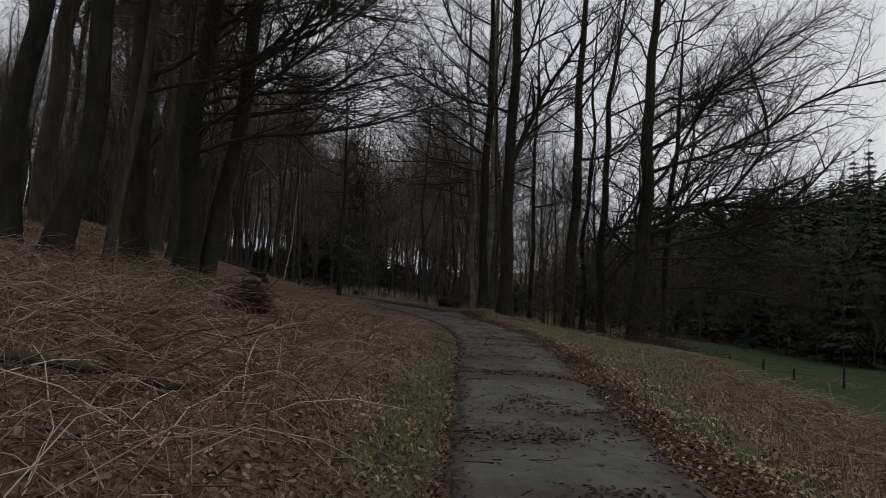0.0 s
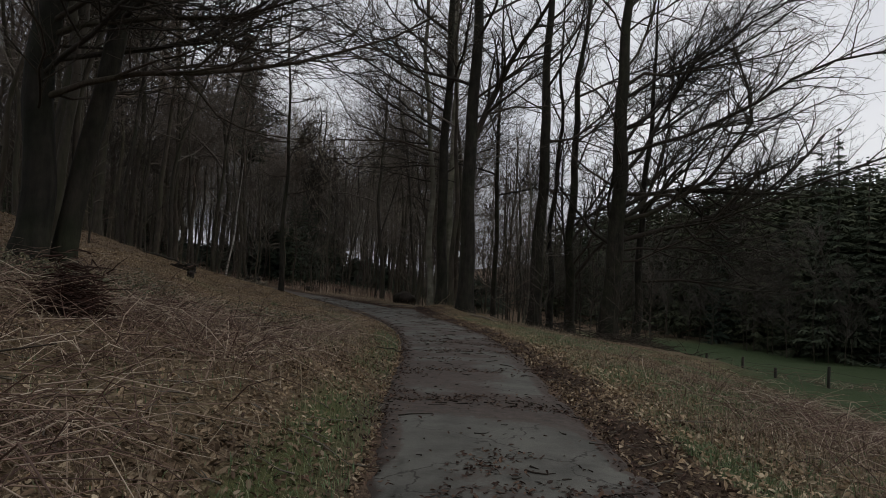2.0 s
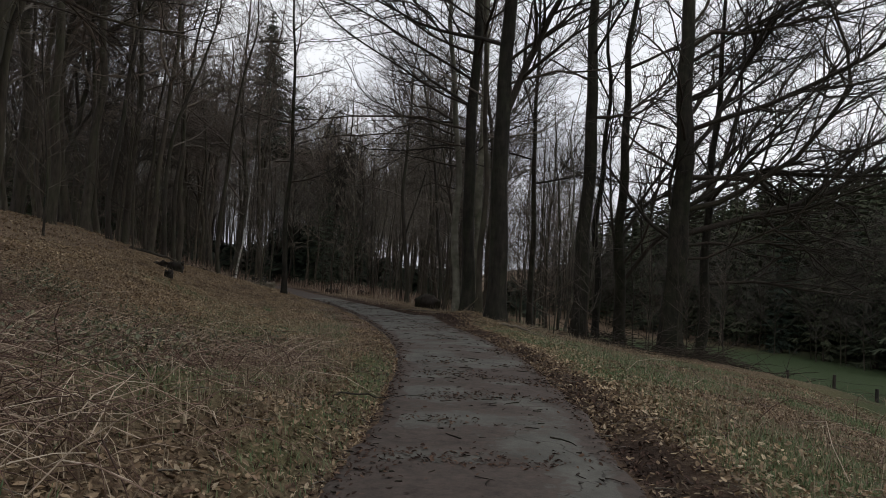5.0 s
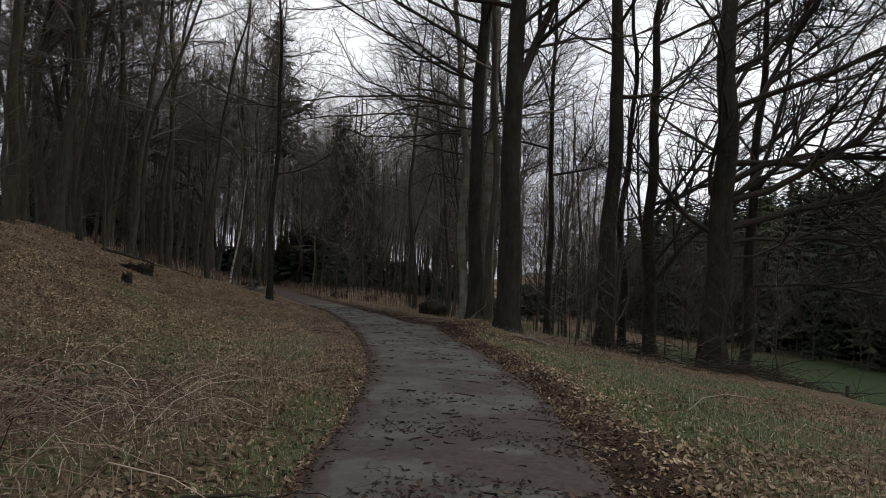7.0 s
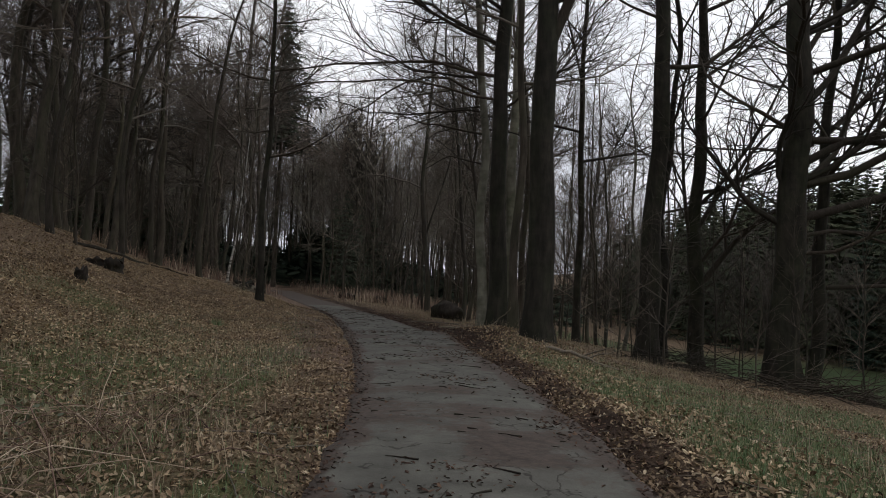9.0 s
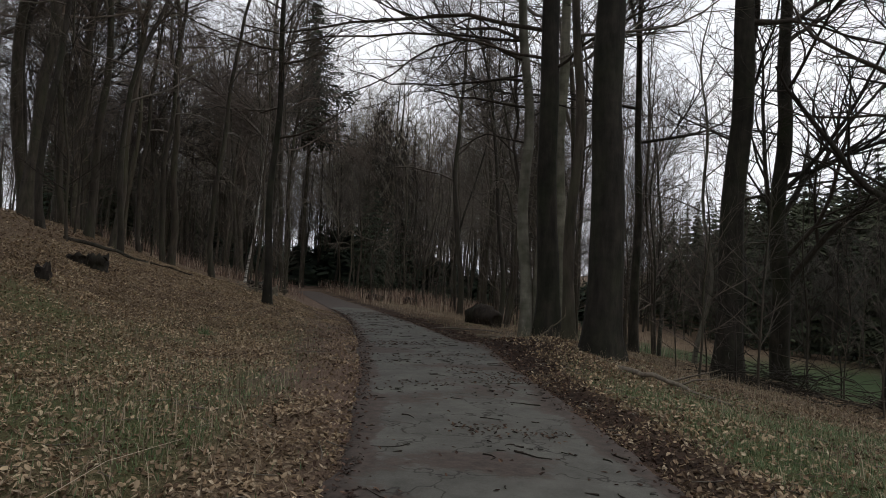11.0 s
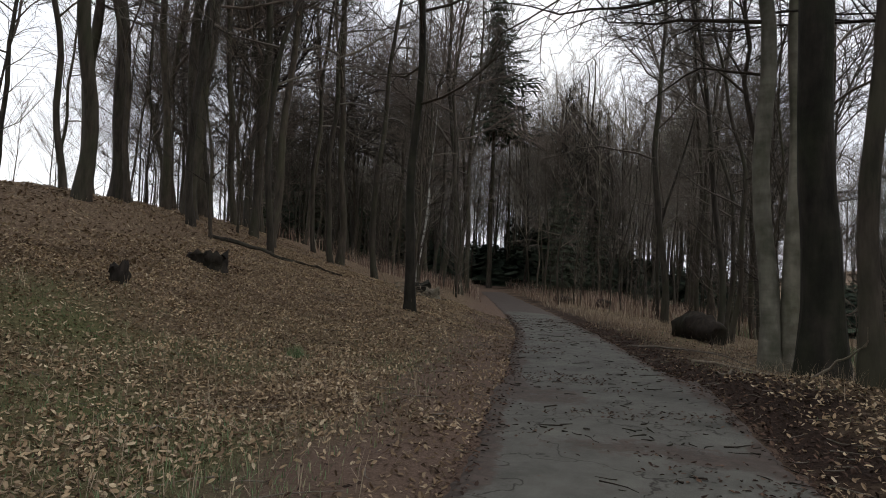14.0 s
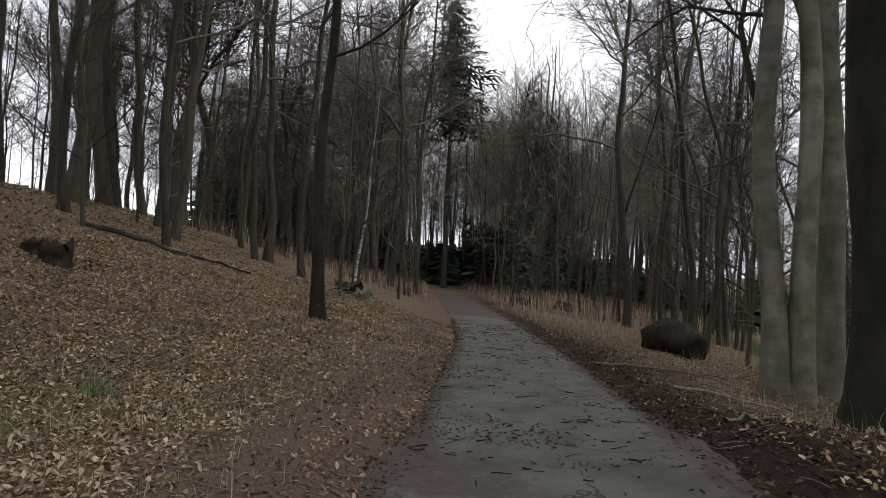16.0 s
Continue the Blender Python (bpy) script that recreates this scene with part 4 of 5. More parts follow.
far_wood("undergrowth_spruces", 85, under, "spruce shapes filling in for hazy undergrowth below the distant trees", 1.1, tall=(3.2, 6.2))
far_wood("far_hill_wood", 79, spots, "dark spruces covering the far hillsides", 1.1)

# ---- logs, stumps, brush ----
def log_thing(name, seed, a, b, ra, rb, mat, label, category="log", hollow=False, sides=12, bend=0.05, rings=9):
    """A lying log from a to b with broken, uneven skin and end faces."""
    r_ = np.random.RandomState(seed)
    a, b = np.array(a, float), np.array(b, float)
    u = np.linspace(0, 1, rings)
    P = a + (b - a) * u[:, None] + np.array([0, 0, 1]) * (bend * np.sin(u * 3.14))[:, None] + r_.randn(rings, 3) * bend * 0.25
    T = (b - a) / np.linalg.norm(b - a)
    N = np.cross(T, (0, 0, 1.0))
    N /= np.linalg.norm(N)
    B = np.cross(N, T)
    ang = np.arange(sides) * 6.2832 / sides
    R = (ra + (rb - ra) * u)[:, None] * (1 + 0.10 * r_.randn(rings, sides) + 0.08 * np.sin(3 * ang + seed)[None])
    V = (P[:, None] + R[..., None] * (np.cos(ang)[None, :, None] * N + np.sin(ang)[None, :, None] * B)).reshape(-1, 3)
    i = np.arange(rings - 1)[:, None] * sides
    j = np.arange(sides)[None]
    k = (j + 1) % sides
    F = [np.stack([i + j, i + k, i + sides + k, i + sides + j], -1).reshape(-1, 4)]
    caps = []
    for end, ring0, s in ((P[0], 0, 1), (P[-1], (rings - 1) * sides, -1)):
        inner = len(V)
        depth = T * s * (0.25 if hollow else 0.02)
        V = np.concatenate([V, V[ring0:ring0 + sides] * (0.75 if hollow else 0.9) + end * (0.25 if hollow else 0.1) + T * s * 0.01, [end + depth]])
        for q in range(sides):
            w = (q + 1) % sides
            caps.append((ring0 + q, ring0 + w, inner + w, inner + q))
            caps.append((inner + q, inner + w, inner + sides, inner + sides))
    tri = np.array([c[:3] for c in caps if c[2] == c[3]])
    quad = np.array([c for c in caps if c[2] != c[3]])
    base = np.array([*(a[:2] + b[:2]) / 2, gz(*((a[:2] + b[:2]) / 2))])
    ob = new(name, mesh_from(name, V - base, F + [quad, tri], mat))
    ob.location = base
    return tagged(ob, label, category)


def on(x, y, h=0.0):
    return (x, y, gz(x, y) + h)


log_thing("rotten_log", 1, on(0.1, 42.3, 0.3), on(0.98, 41.3, 0.22), 0.43, 0.3, ROTTEN, "short thick rotten dark log with a cut end", hollow=True, sides=18, rings=14, bend=0.12)
log_thing("fallen_log", 2, on(-9.4, 67.5, 0.2), on(-8.0, 66.6, 0.18), 0.26, 0.22, ROTTEN, "dark broken log lying beside the track")
log_thing("fallen_log", 3, on(-6.5, 68.2, 0.25), on(-5.5, 67.4, 0.2), 0.32, 0.28, ROTTEN, "dark stump-like log in dry grass")
log_thing("fallen_log", 4, on(-13.9, 38.6, 0.06), on(-11.6, 40.0, 0.02), 0.07, 0.04, BARK_BROWN, "long thin fallen trunk on the leafy slope", bend=0.08)
log_thing("fallen_log", 5, on(-12.2, 39.9, 0.03), on(-10.4, 41.0, 0.03), 0.05, 0.03, ROTTEN, "dark fallen branch on the leafy slope", bend=0.06)


def stump(x, y, r, h, seed, label, mat=ROTTEN):
    """A rotten stump: ragged top, spreading roots."""
    rr = np.random.RandomState(seed)
    sides, rings = 16, 7
    ang = np.arange(sides) * 6.2832 / sides
    V = []
    for k in range(rings):
        u = k / (rings - 1)
        rad = r * (1.5 - 0.9 * min(u * 1.6, 0.5) - 0.35 * max(0, u - 0.8)) * (1 + 0.13 * np.sin(4 * ang + seed) * (1 - u) + 0.13 * rr.randn(sides))
        z = -0.15 + (h + 0.15) * u + 0.22 * h * rr.randn(sides) * u
        V.append(np.stack([rad * np.cos(ang), rad * np.sin(ang), z], -1))
    V = np.concatenate(V + [np.array([[0, 0, h * 0.75]])])
    i = np.arange(rings - 1)[:, None] * sides
    j = np.arange(sides)[None]
    k = (j + 1) % sides
    F = np.stack([i + j, i + k, i + sides + k, i + sides + j], -1).reshape(-1, 4)
    top = (rings - 1) * sides
    tri = np.array([(top + q, top + (q + 1) % sides, rings * sides) for q in range(sides)])
    ob = new("tree_stump", mesh_from("tree_stump", V, [F, tri], mat))
    ob.location = on(x, y)
    return tagged(ob, label, "stump")


stump(-10.05, 34.9, 0.26, 0.36, 1, "dark rotten stump in the leaf litter")
stump(-10.7, 35.1, 0.30, 0.22, 2, "low dark rotten stump on the slope")
stump(-8.75, 31.2, 0.15, 0.28, 3, "small rotten stump in dry leaves")
stump(-9.3, 44.6, 0.42, 0.35, 4, "dark rotten stump at the foot of the slope")
stump(-8.5, 44.1, 0.25, 0.3, 5, "small rotten stump beside a larger one", DEAD_WOOD)


def brush(name, seed, x, y, count, spread, high, length, rad, mat, label, category="brushwood"):
    """A heap of crossed dead twigs."""
    r_ = np.random.RandomState(seed)
    lines = []
    for _ in range(count):
        px, py = x + r_.randn() * spread[0], y + r_.randn() * spread[1]
        d = r_.randn(3) * (1, 1, 0.35)
        d[2] = abs(d[2]) * 0.8
        d /= np.linalg.norm(d)
        ln = length * r_.uniform(0.5, 1.3)
        z = gz(px, py) - 0.02 + high * abs(r_.randn()) * 0.5
        pts = [np.array([px, py, z])]
        for k in range(4):
            d = d + r_.randn(3) * 0.16 + np.array([0, 0, -0.10])
            d /= np.linalg.norm(d)
            pts.append(pts[-1] + d * ln / 4)
        P = np.array(pts)
        P[:, 2] = np.maximum(P[:, 2], land(P[:, 0], P[:, 1]) + 0.005)
        lines.append((P, rad * r_.uniform(0.5, 1.3) * np.linspace(1, 0.3, 5)))
    base = np.array(on(x, y))
    lines = [(p - base, r) for p, r in lines]
    v, f = tubes(lines, 4)
    ob = new(name, mesh_from(name, v, f, mat))
    ob.location = base
    return tagged(ob, label, category, kind="stuff")


brush("brush_pile", 1, 11.2, 32.6, 260, (1.1, 0.6), 0.5, 1.5, 0.016, TWIG, "heap of dead branches at the foot of the spreading beech")
brush("brush_pile", 2, 14.0, 31.6, 160, (1.2, 0.6), 0.35, 1.4, 0.014, TWIG, "low tangle of dead branches on the slope")
brush("brush_pile", 3, 8.3, 35.5, 240, (0.8, 0.6), 0.6, 1.5, 0.011, TWIG, "small tangle of twigs round the tree foot")
brush("brush_pile", 4, 3.0, 36.4, 120, (0.7, 0.8), 0.15, 0.9, 0.012, DEAD_WOOD, "scatter of pale dead twigs under grey beeches")
brush("bracken_clump", 5, -3.3, 10.9, 520, (0.15, 0.15), 0.55, 0.34, 0.010, BRACKEN, "dark red-brown clump of dead bracken on the bank", "bracken")
brush("brush_pile", 6, -9.0, 43.4, 70, (0.7, 0.4), 0.25, 1.0, 0.014, DEAD_WOOD, "heap of broken dead wood by the stump")
brush("brush_pile", 7, -3.3, 6.2, 60, (0.9, 0.9), 0.15, 1.0, 0.010, BARK_BROWN, "tangle of dead branches on the bank")


def fallen_branch(seed, pts, rad, mat, label, twigs=5):
    """A dead branch through the given places, with side twigs."""
    r_ = np.random.RandomState(seed)
    K = np.array(pts, float)
    u = np.linspace(0, len(K) - 1, 10)
    P = np.stack([np.interp(u, range(len(K)), K[:, k]) for k in range(3)], 1) + r_.randn(10, 3) * 0.02
    lines = [(P, rad * np.linspace(1, 0.35, 10))]
    for k in range(twigs):
        a = r_.randint(3, 9)
        d = P[a] - P[a - 1]
        d = d / np.linalg.norm(d) + r_.randn(3) * 0.5
        q = np.array([P[a] + d * s for s in (0, 0.18, 0.36, 0.5)]) + r_.randn(4, 3) * 0.015
        lines.append((q, rad * 0.4 * np.linspace(1, 0.3, 4)))
    base = np.array(on(K[0, 0], K[0, 1]))
    v, f = joined([tubes(lines[:1], 7), tubes(lines[1:], 4)] if twigs else [tubes(lines, 7)])
    ob = new("fallen_branch", mesh_from("fallen_branch", v - base, f, mat))
    ob.location = base
    return tagged(ob, label, "branch")


fallen_branch(1, [on(2.0, 32.6, 0.02), on(2.3, 32.35, 0.27), on(2.56, 32.15, 0.55)], 0.022, DEAD_WOOD, "dead branch leaning against the beech foot", 1)
fallen_branch(2, [on(3.2, 29.6, 0.05), on(3.9, 28.7, 0.05), on(4.5, 27.9, 0.04)], 0.05, DEAD_WOOD, "pale dead branch lying on the verge", 3)
fallen_branch(3, [on(-4.6, 6.6, 0.16), on(-3.9, 6.9, 0.24), on(-3.2, 7.1, 0.2), on(-3.0, 7.3, 0.5)], 0.024, DEAD_WOOD, "pale dead branch lying across the bank", 4)
fallen_branch(4, [on(-3.2, 4.0, 0.10), on(-2.4, 4.6, 0.10), on(-1.6, 4.7, 0.06)], 0.05, BARK_BROWN, "dark fallen branch on the bank", 0)
fallen_branch(5, [on(0.9, 33.3, 0.03), on(1.1, 33.7, 0.05), on(1.5, 34.0, 0.04)], 0.03, DEAD_WOOD, "dead branch on the soil beside the track", 2)
fallen_branch(6, [on(0.5, 36.6, 0.03), on(1.3, 36.0, 0.04), on(2.3, 35.4, 0.03)], 0.03, DEAD_WOOD, "long dead branch in the leaf litter", 3)
fallen_branch(7, [on(-0.9, 38.6, 0.03), on(0.4, 38.3, 0.04), on(1.7, 37.2, 0.03)], 0.03, DEAD_WOOD, "long dead branch in the leaf litter", 3)
fallen_branch(8, [on(-0.1, 15.4, 0.02), on(0.45, 15.9, 0.06), on(0.75, 16.1, 0.03)], 0.012, TWIG, "dark twig at the track's edge", 5)

# ---- fence in the meadow ----
def fence(posts):
    """Posts with two strands of wire."""
    root = new("meadow_fence")
    base = np.array(on(posts[0][0], posts[0][1]))
    root.location = base
    tops = []
    for k, (x, y, h) in enumerate(posts):
        g = np.array(on(x, y))
        P = np.array([g + (0, 0, -0.3), g + (0, 0, h * 0.5), g + (0.02, 0, h)]) - base
        v, f = tubes([(P, np.array([0.075, 0.072, 0.07])), (P[-1:] + np.array([[0, 0, 0], [0, 0, 0.012]]), np.array([0.07, 0.001]))], 8)
        part("post", mesh_from("post", v, f, POST_WOOD), root)
        tops.append(g - base)
    for h in (0.45, 0.8):
        for a, c in zip(tops, tops[1:]):
            P = np.array([a + (0, 0, h), (a + c) / 2 + (0, 0, h - 0.05), c + (0, 0, h)])
            v, f = tubes([(P, np.full(3, 0.006))], 4)
            part("wire", mesh_from("wire", v, f, WIRE), root)
    return tagged(root, "weathered wooden posts with slack wire in the meadow", "fence")


fence([(15.6, 38.0, 0.9), (17.0, 36.9, 0.95), (18.4, 35.75, 1.05), (19.6, 34.8, 0.65), (21.4, 33.3, 1.05), (23.6, 31.5, 1.05), (25.8, 29.7, 1.05), (28.0, 27.9, 1.05)])

# ---- what lies and grows on the ground ----
def scatter(seed, count, dens, y0=-1.0, y1=46.0, reach=11.0, power=1.6):
    """Places by the way, thicker where dens is high, and turns."""
    r_ = np.random.RandomState(seed)
    y = r_.uniform(y0, y1, count)
    s = np.sign(r_.rand(count) - 0.5)
    off = reach * r_.rand(count) ** power
    x = way_x(y) + s * (half_width(y) + off) + 0.0
    keep = r_.rand(count) < dens(x, y)
    return r_, x[keep], y[keep]


def leaves(name, seed, x, y, size, mat, label, lift=0.012, tilt=0.45, road=False):
    """Curled dead leaves: uneven ovals folded along the midrib."""
    r_ = np.random.RandomState(seed)
    n = len(x)
    L = size * r_.uniform(0.6, 1.3, n)
    W = L * r_.uniform(0.4, 0.65, n)
    yaw, tp, tr = r_.uniform(0, 6.28, n), r_.randn(n) * tilt, r_.randn(n) * tilt
    curl = r_.uniform(-0.25, 0.5, n) * L
    z0 = np.zeros(n)
    skew = r_.uniform(-0.2, 0.2, n) * L
    loc = np.stack([np.stack([-L, z0, 0.3 * curl], -1), np.stack([-0.45 * L + skew, W * 0.85, curl], -1), np.stack([0.35 * L + skew, W * 0.8, curl * 0.8], -1),
                    np.stack([L, skew * 0.5, -0.2 * curl], -1), np.stack([0.3 * L, -W * 0.75, curl * 0.7], -1), np.stack([-0.5 * L, -W * 0.8, curl], -1)], 1)
    for (i, j), a in (((1, 2), tr), ((0, 2), tp), ((0, 1), yaw)):
        c_, s_ = np.cos(a)[:, None], np.sin(a)[:, None]
        p, q = loc[..., i].copy(), loc[..., j].copy()
        loc[..., i], loc[..., j] = p * c_ - q * s_, p * s_ + q * c_
    low = loc[..., 2].min(1)
    z = (road_z(x, y) if road else land(x, y)) - low * 0.7 + lift * r_.rand(n)
    V = loc + np.stack([x, y, z], -1)[:, None]
    i = np.arange(n)[:, None] * 6
    F = np.concatenate([i + np.array([[0, 1, 2, 3]]), i + np.array([[0, 3, 4, 5]])])
    return tagged(new(name, mesh_from(name, V.reshape(-1, 3), F, mat, False)), label, "leaves", kind="stuff")


def leafy(x, y):
    return np.clip(1.0 - (0.55 + 0.35 * (x > way_x(y))) * grassy(x, y) - (0.75 + 0.2 * (x > way_x(y))) * soily(x, y) - 0.5 * (x < way_x(y) - 2.2) * (1 - step(y, 14, 19)) - 0.75 * step(y, 31, 36) * (x > way_x(y)), 0.03, 1) * (0.55 + 0.6 * vnoise(x, y, 1.4, 2) + 0.25)


r_, lx, ly = scatter(1, 500000, leafy, reach=9, power=1.35)
leaves("leaf_litter", 2, lx, ly, 0.027, LEAF, "fallen dry brown beech and oak leaves")
r_, lx, ly = scatter(31, 150000, lambda x, y: np.clip(step(way_x(y) - x, 2.2, 3.6) * step(y, 17, 24) * (1 - 0.5 * grassy(x, y)) * (0.8 + 0.6 * vnoise(x, y, 1.9, 2)), 0, 1), y0=16, y1=46, reach=10, power=1.0)
leaves("pale_leaf_litter", 32, lx, ly, 0.031, PALE_LEAF, "fresh pale tan leaves thick on the bank", lift=0.03)
r_, lx, ly = scatter(33, 90000, lambda x, y: step(way_x(y) - x, 8, 10) * 0.7, y0=4, y1=52, reach=19, power=0.7)
leaves("slope_leaf_litter", 34, lx, ly, 0.05, LEAF, "brown leaves covering the upper slope")
r_, lx, ly = scatter(3, 60000, lambda x, y: (soily(x, y) * 0.9 + 0.05) * np.where(x < way_x(y), 1 - 0.93 * step(y, 19, 25), 1), reach=3.2, power=1.3)
leaves("dark_leaf_litter", 4, lx, ly, 0.026, DARK_LEAF, "rotted dark red-brown leaves along the track's edge")
r_, lx, ly = scatter(35, 60000, lambda x, y: step(x - way_x(y) - half_width(y), 0.35, 0.7) * (1 - step(x - way_x(y) - half_width(y), 1.3, 2.4)) * (0.75 + 0.8 * vnoise(x, y, 1.1, 2)) * (1 - 0.4 * step(y, 24, 30)) * (1 - 0.93 * step(y, 31, 35)), y0=2, y1=42, reach=3, power=1.0)
leaves("verge_leaf_litter", 36, lx, ly, 0.031, PALE_LEAF, "pale dry leaves drifted along the verge", lift=0.03)
# debris on the track
r5 = np.random.RandomState(6)
n = 52000
ty = r5.uniform(0, 48, n)
ts = r5.uniform(-1, 1, n)
tx = way_x(ty) + ts * half_width(ty)
late = step(ty, 17, 25)
keep = r5.rand(n) < np.clip(0.02 + 0.8 * step(np.abs(ts), 0.76, 1) + (1.0 - 0.5 * late) * np.clip(vnoise(tx * 0.7, ty * 1.4, 0.9, 3) - 0.08, 0, 1) * 2.6, 0, 1)
tx, ty = tx[keep], ty[keep]
leaves("track_litter", 7, tx, ty, 0.023, DARK_LEAF, "dark crumbled leaves on the asphalt", lift=0.01, tilt=0.25, road=True)


def sticks(name, seed, x, y, length, rad, mat, label, lift, road=False):
    r_ = np.random.RandomState(seed)
    lines = []
    for a, b2 in zip(x, y):
        ln, az = length * 0.4 / (0.15 + r_.rand()), r_.randn() * 0.6 + (3.14 if r_.rand() < 0.5 else 0)
        d = np.array([math.cos(az), math.sin(az)])
        p = np.array([a, b2])
        pts = []
        for k in range(4):
            pts.append((p[0], p[1]))
            az += r_.randn() * 0.45
            p = p + np.array([math.cos(az), math.sin(az)]) * ln / 3
        pts = np.array(pts)
        z = (road_z if road else land)(pts[:, 0], pts[:, 1]) + lift + r_.uniform(0, 0.006)
        lines.append((np.column_stack([pts, z]), rad * r_.uniform(0.5, 1.4) * np.linspace(1, 0.4, 4)))
    v, f = tubes(lines, 4)
    return tagged(new(name, mesh_from(name, v, f, mat)), label, "twigs", kind="stuff")


n = 2600
sy = r5.uniform(1, 46, n)
sx = way_x(sy) + r5.uniform(-1, 1, n) * half_width(sy)
keep = r5.rand(n) < 0.12 + 1.5 * np.clip(vnoise(sx * 0.6, sy * 1.6, 1.0, 2), 0, 1)
sticks("track_twigs", 8, sx[keep], sy[keep], 0.14, 0.007, ROTTEN, "small dark twigs scattered over the asphalt", 0.005, True)
n = 1300
sy = r5.uniform(1, 46, n)
so = r5.rand(n) ** 1.4 * 5
sx = way_x(sy) + np.where(r5.rand(n) < 0.5, -1, 1) * (half_width(sy) + so)
sticks("ground_twigs", 9, sx, sy, 0.35, 0.006, DEAD_WOOD, "grey dead twigs among fallen leaves", 0.02)


def blades(name, seed, x, y, length, width, mat, label, flop, category="grass"):
    """Bent blades of grass, each two joined facets tapering to a point."""
    r_ = np.random.RandomState(seed)
    n = len(x)
    L = length * r_.uniform(0.5, 1.4, n)
    W = width * r_.uniform(0.6, 1.3, n)
    az, lean = r_.uniform(0, 6.28, n), np.abs(r_.randn(n)) * flop + 0.1
    lean = np.minimum(lean, 1.5)
    dx, dy = np.cos(az), np.sin(az)
    ux, uy = -dy * W, dx * W
    z = land(x, y) - 0.01
    a1, a2 = lean * 0.7, np.minimum(lean * 1.5, 1.9)
    mx, mz = L * 0.5 * np.sin(a1), L * 0.5 * np.cos(a1)
    ex, ez = mx + L * 0.5 * np.sin(a2), np.maximum(mz + L * 0.5 * np.cos(a2), 0.02)
    V = np.stack([np.stack([x - ux, y - uy, z], -1), np.stack([x + ux, y + uy, z], -1),
                  np.stack([x + ux * 0.8 + dx * mx, y + uy * 0.8 + dy * mx, z + mz], -1), np.stack([x - ux * 0.8 + dx * mx, y - uy * 0.8 + dy * mx, z + mz], -1),
                  np.stack([x + dx * ex, y + dy * ex, z + ez], -1)], 1)
    i = np.arange(n)[:, None] * 5
    return tagged(new(name, mesh_from(name, V.reshape(-1, 3), [i + np.array([[0, 1, 2, 3]]), i + np.array([[3, 2, 4]])], mat, False)), label, category, kind="stuff")


r_, bx, by = scatter(10, 330000, lambda x, y: grassy(x, y) * 0.9, reach=9, power=1.4)
blades("verge_grass", 11, bx, by, 0.085, 0.0035, GRASS, "short green grass on the verges", 0.55)

rv = np.random.RandomState(41)
n = 150000
vy = rv.uniform(7, 29, n)
vx = way_x(vy) + half_width(vy) + 0.55 + 7.5 * rv.rand(n) ** 1.2
keep = rv.rand(n) < np.clip(grassy(vx, vy) * 1.1, 0, 1)
blades("verge_turf", 42, vx[keep], vy[keep], 0.07, 0.0036, GRASS, "green grass covering the verge above the meadow", 0.8)


def strawy(x, y):
    l, r = offsets(x, y)
    left = step(l, 0.3, 1.2) * np.interp(y, [0, 10, 14, 20, 26, 34], [0.4, 0.45, 0.6, 0.55, 0.2, 0.1])
    right = step(r, 0.8, 1.6) * (1 - 0.9 * step(r, 6, 8.5)) * np.interp(y, [0, 11, 15, 19, 27, 31, 36, 46], [0.95, 0.95, 0.7, 0.15, 0.1, 0.4, 0.3, 0.1])
    return np.where(r > 0, right, left) * (0.6 + 0.9 * vnoise(x, y, 1.3, 2))


r_, bx, by = scatter(12, 400000, strawy, reach=14, power=1.1)
blades("dry_grass", 13, bx, by, 0.26, 0.003, STRAW, "dead straw-coloured grass stalks lying over the litter", 0.8)
r_, bx, by = scatter(14, 26000, lambda x, y: step(x - way_x(y), 1.5, 2.2) * 0.4, y0=43, y1=60, reach=9, power=1.2)
blades("tall_dry_grass", 15, bx, by, 0.28, 0.005, STRAW, "dead grass tufts at the thicket's edge", 0.8)

rs = np.random.RandomState(51)
n = 30000
sy = rs.uniform(56, 108, n)
sx = way_x(sy) + rs.uniform(-26, 24, n)
keep = (np.abs(sx - way_x(sy)) > 2.0) & (rs.rand(n) < 0.5 + 0.9 * vnoise(sx, sy, 4.0, 2))
blades("brown_scrub", 52, sx[keep], sy[keep], 1.0, 0.010, CANE, "brown dead scrub under the distant trees", 0.25, "undergrowth")


def canes(name, seed, x, y, length, rad, mat, label):
    """Thin arching canes lying over each other."""
    r_ = np.random.RandomState(seed)
    lines = []
    for a, b2 in zip(x, y):
        ln, az, el = length * r_.uniform(0.5, 1.5), r_.uniform(0, 6.28), r_.uniform(0.15, 0.9)
        p = np.array([a, b2, gz(a, b2)])
        pts = []
        for k in range(4):
            pts.append(p)
            p = p + ln / 3 * np.array([math.cos(az) * math.cos(el), math.sin(az) * math.cos(el), math.sin(el)])
            el -= r_.uniform(0.2, 0.75)
            az += r_.randn() * 0.2
        P = np.array(pts)
        P[:, 2] = np.maximum(P[:, 2], land(P[:, 0], P[:, 1]) + 0.01)
        lines.append((P, rad * r_.uniform(0.6, 1.4) * np.linspace(1, 0.4, 4)))
    v, f = tubes(lines, 3)
    return tagged(new(name, mesh_from(name, v, f, mat)), label, "undergrowth", kind="stuff")


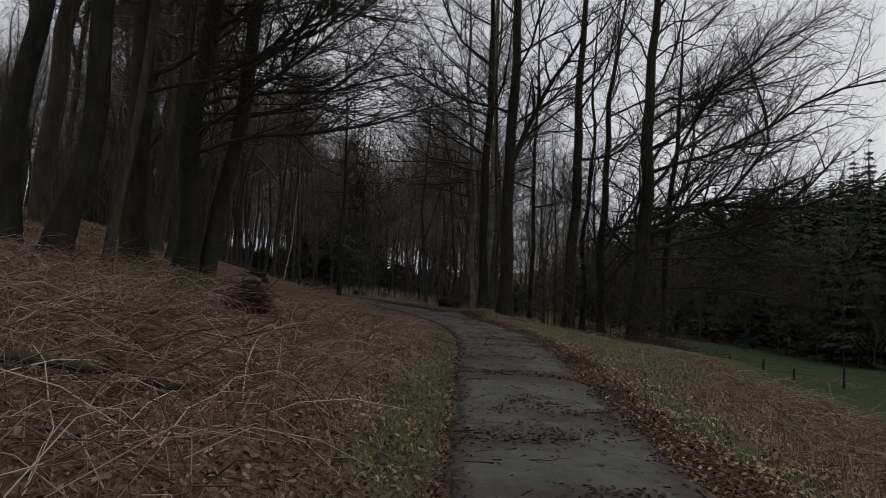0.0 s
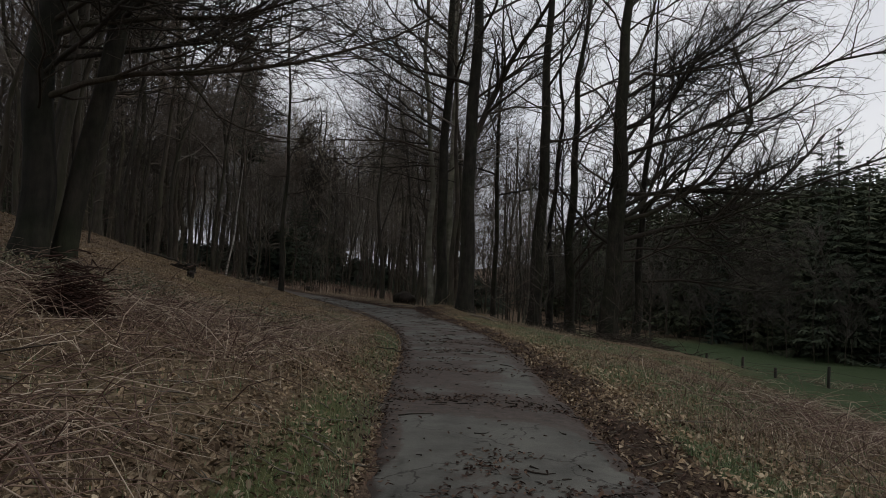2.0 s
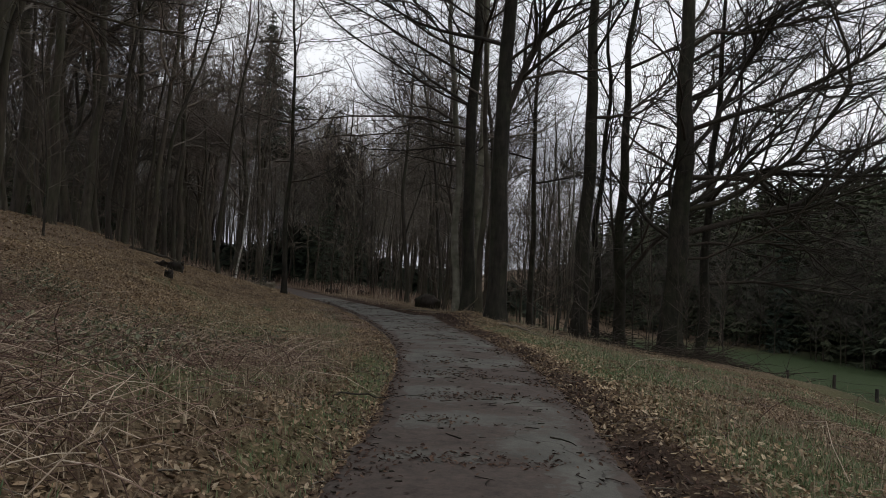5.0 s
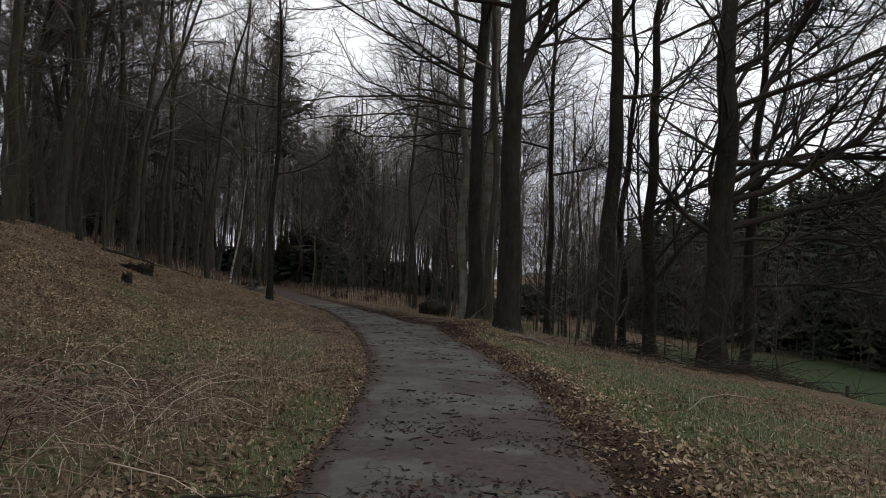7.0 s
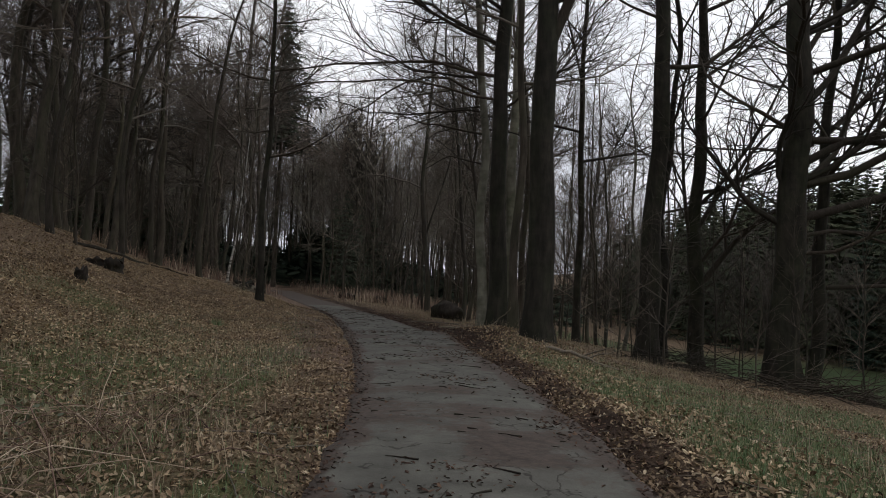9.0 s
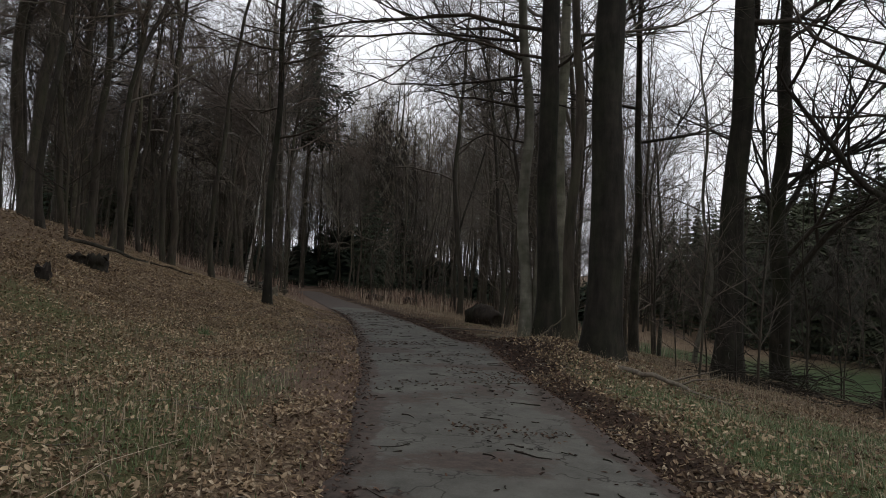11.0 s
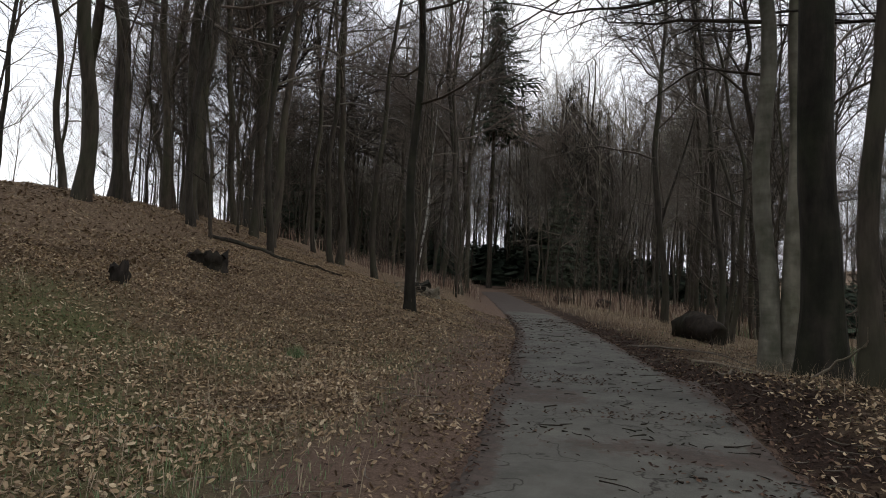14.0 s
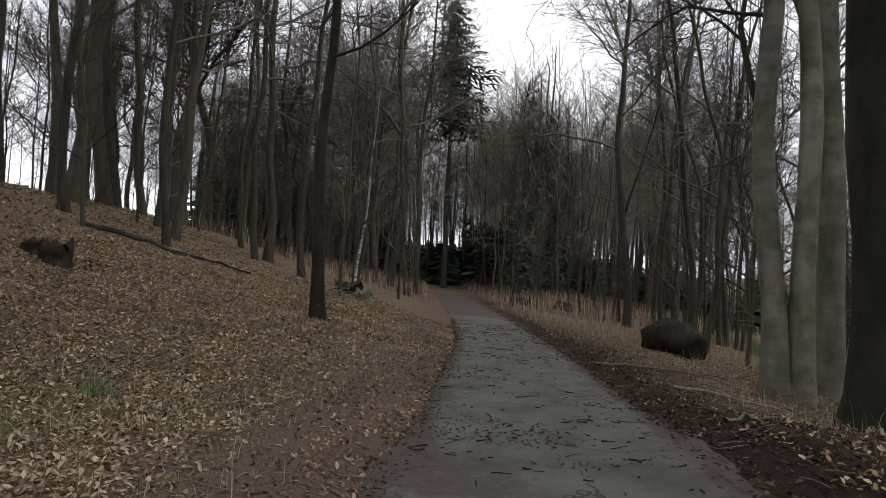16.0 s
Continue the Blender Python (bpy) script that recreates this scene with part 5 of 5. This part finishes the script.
def brambly(x, y):
    l, r = offsets(x, y)
    return np.where(r > 0, step(r, 1.4, 2.8) * np.interp(y, [0, 11, 15], [0.7, 0.5, 0.05]), step(l, 0.7, 2.0) * np.interp(y, [0, 6, 16.5, 19.5, 30], [0.8, 0.9, 0.9, 0.15, 0.05])) * np.clip(0.55 + 1.7 * vnoise(x, y, 1.3, 2), 0.04, 1)


r_, bx, by = scatter(16, 46000, brambly, y0=0, y1=21, reach=8, power=1.2)
canes("dead_undergrowth", 17, bx, by, 0.95, 0.0048, CANE, "dead red-brown bramble canes and bracken stalks")

# one green tuft in the leaves
r6 = np.random.RandomState(21)
blades("grass_tuft", 22, -5.2 + r6.randn(170) * 0.09, 31.6 + r6.randn(170) * 0.09, 0.19, 0.005, GRASS, "single green grass tuft among dry leaves", 0.5)

# leafy bramble on the bank, dead bracken beyond the fence and on the verge
rb = np.random.RandomState(61)
n = 16000
bx, by = rb.uniform(-6.5, -1.6, n), rb.uniform(12.5, 20.5, n)
keep = rb.rand(n) < np.clip(0.25 + 1.6 * vnoise(bx + 3, by, 1.5, 2), 0, 1) * step(way_x(by) - half_width(by) - bx, 1.6, 2.6)
leaves("bramble_leaves", 62, bx[keep], by[keep], 0.03, BRAMBLE, "dull green bramble leaves over dead canes on the bank", lift=0.42, tilt=0.7)
n = 2600
bx, by = rb.uniform(19, 34, n), rb.uniform(22, 36, n)
keep = rb.rand(n) < np.clip(1.2 - np.abs(by - (36.4 - 0.62 * (bx - 19))) / 2.2, 0, 1) * (0.6 + 0.8 * vnoise(bx, by, 2.0, 2))
canes("meadow_bracken", 63, bx[keep], by[keep], 0.9, 0.008, CANE, "dead red-brown bracken along the meadow fence")
n = 5200
by = rb.uniform(1.5, 15, n)
bx = way_x(by) + half_width(by) + rb.uniform(1.9, 6.5, n)
keep = rb.rand(n) < np.clip(0.2 + 1.8 * vnoise(bx + 7, by, 1.6, 2), 0, 1)
canes("verge_bramble", 64, bx[keep], by[keep], 0.6, 0.005, CANE, "red-brown dead bramble tangle on the verge")
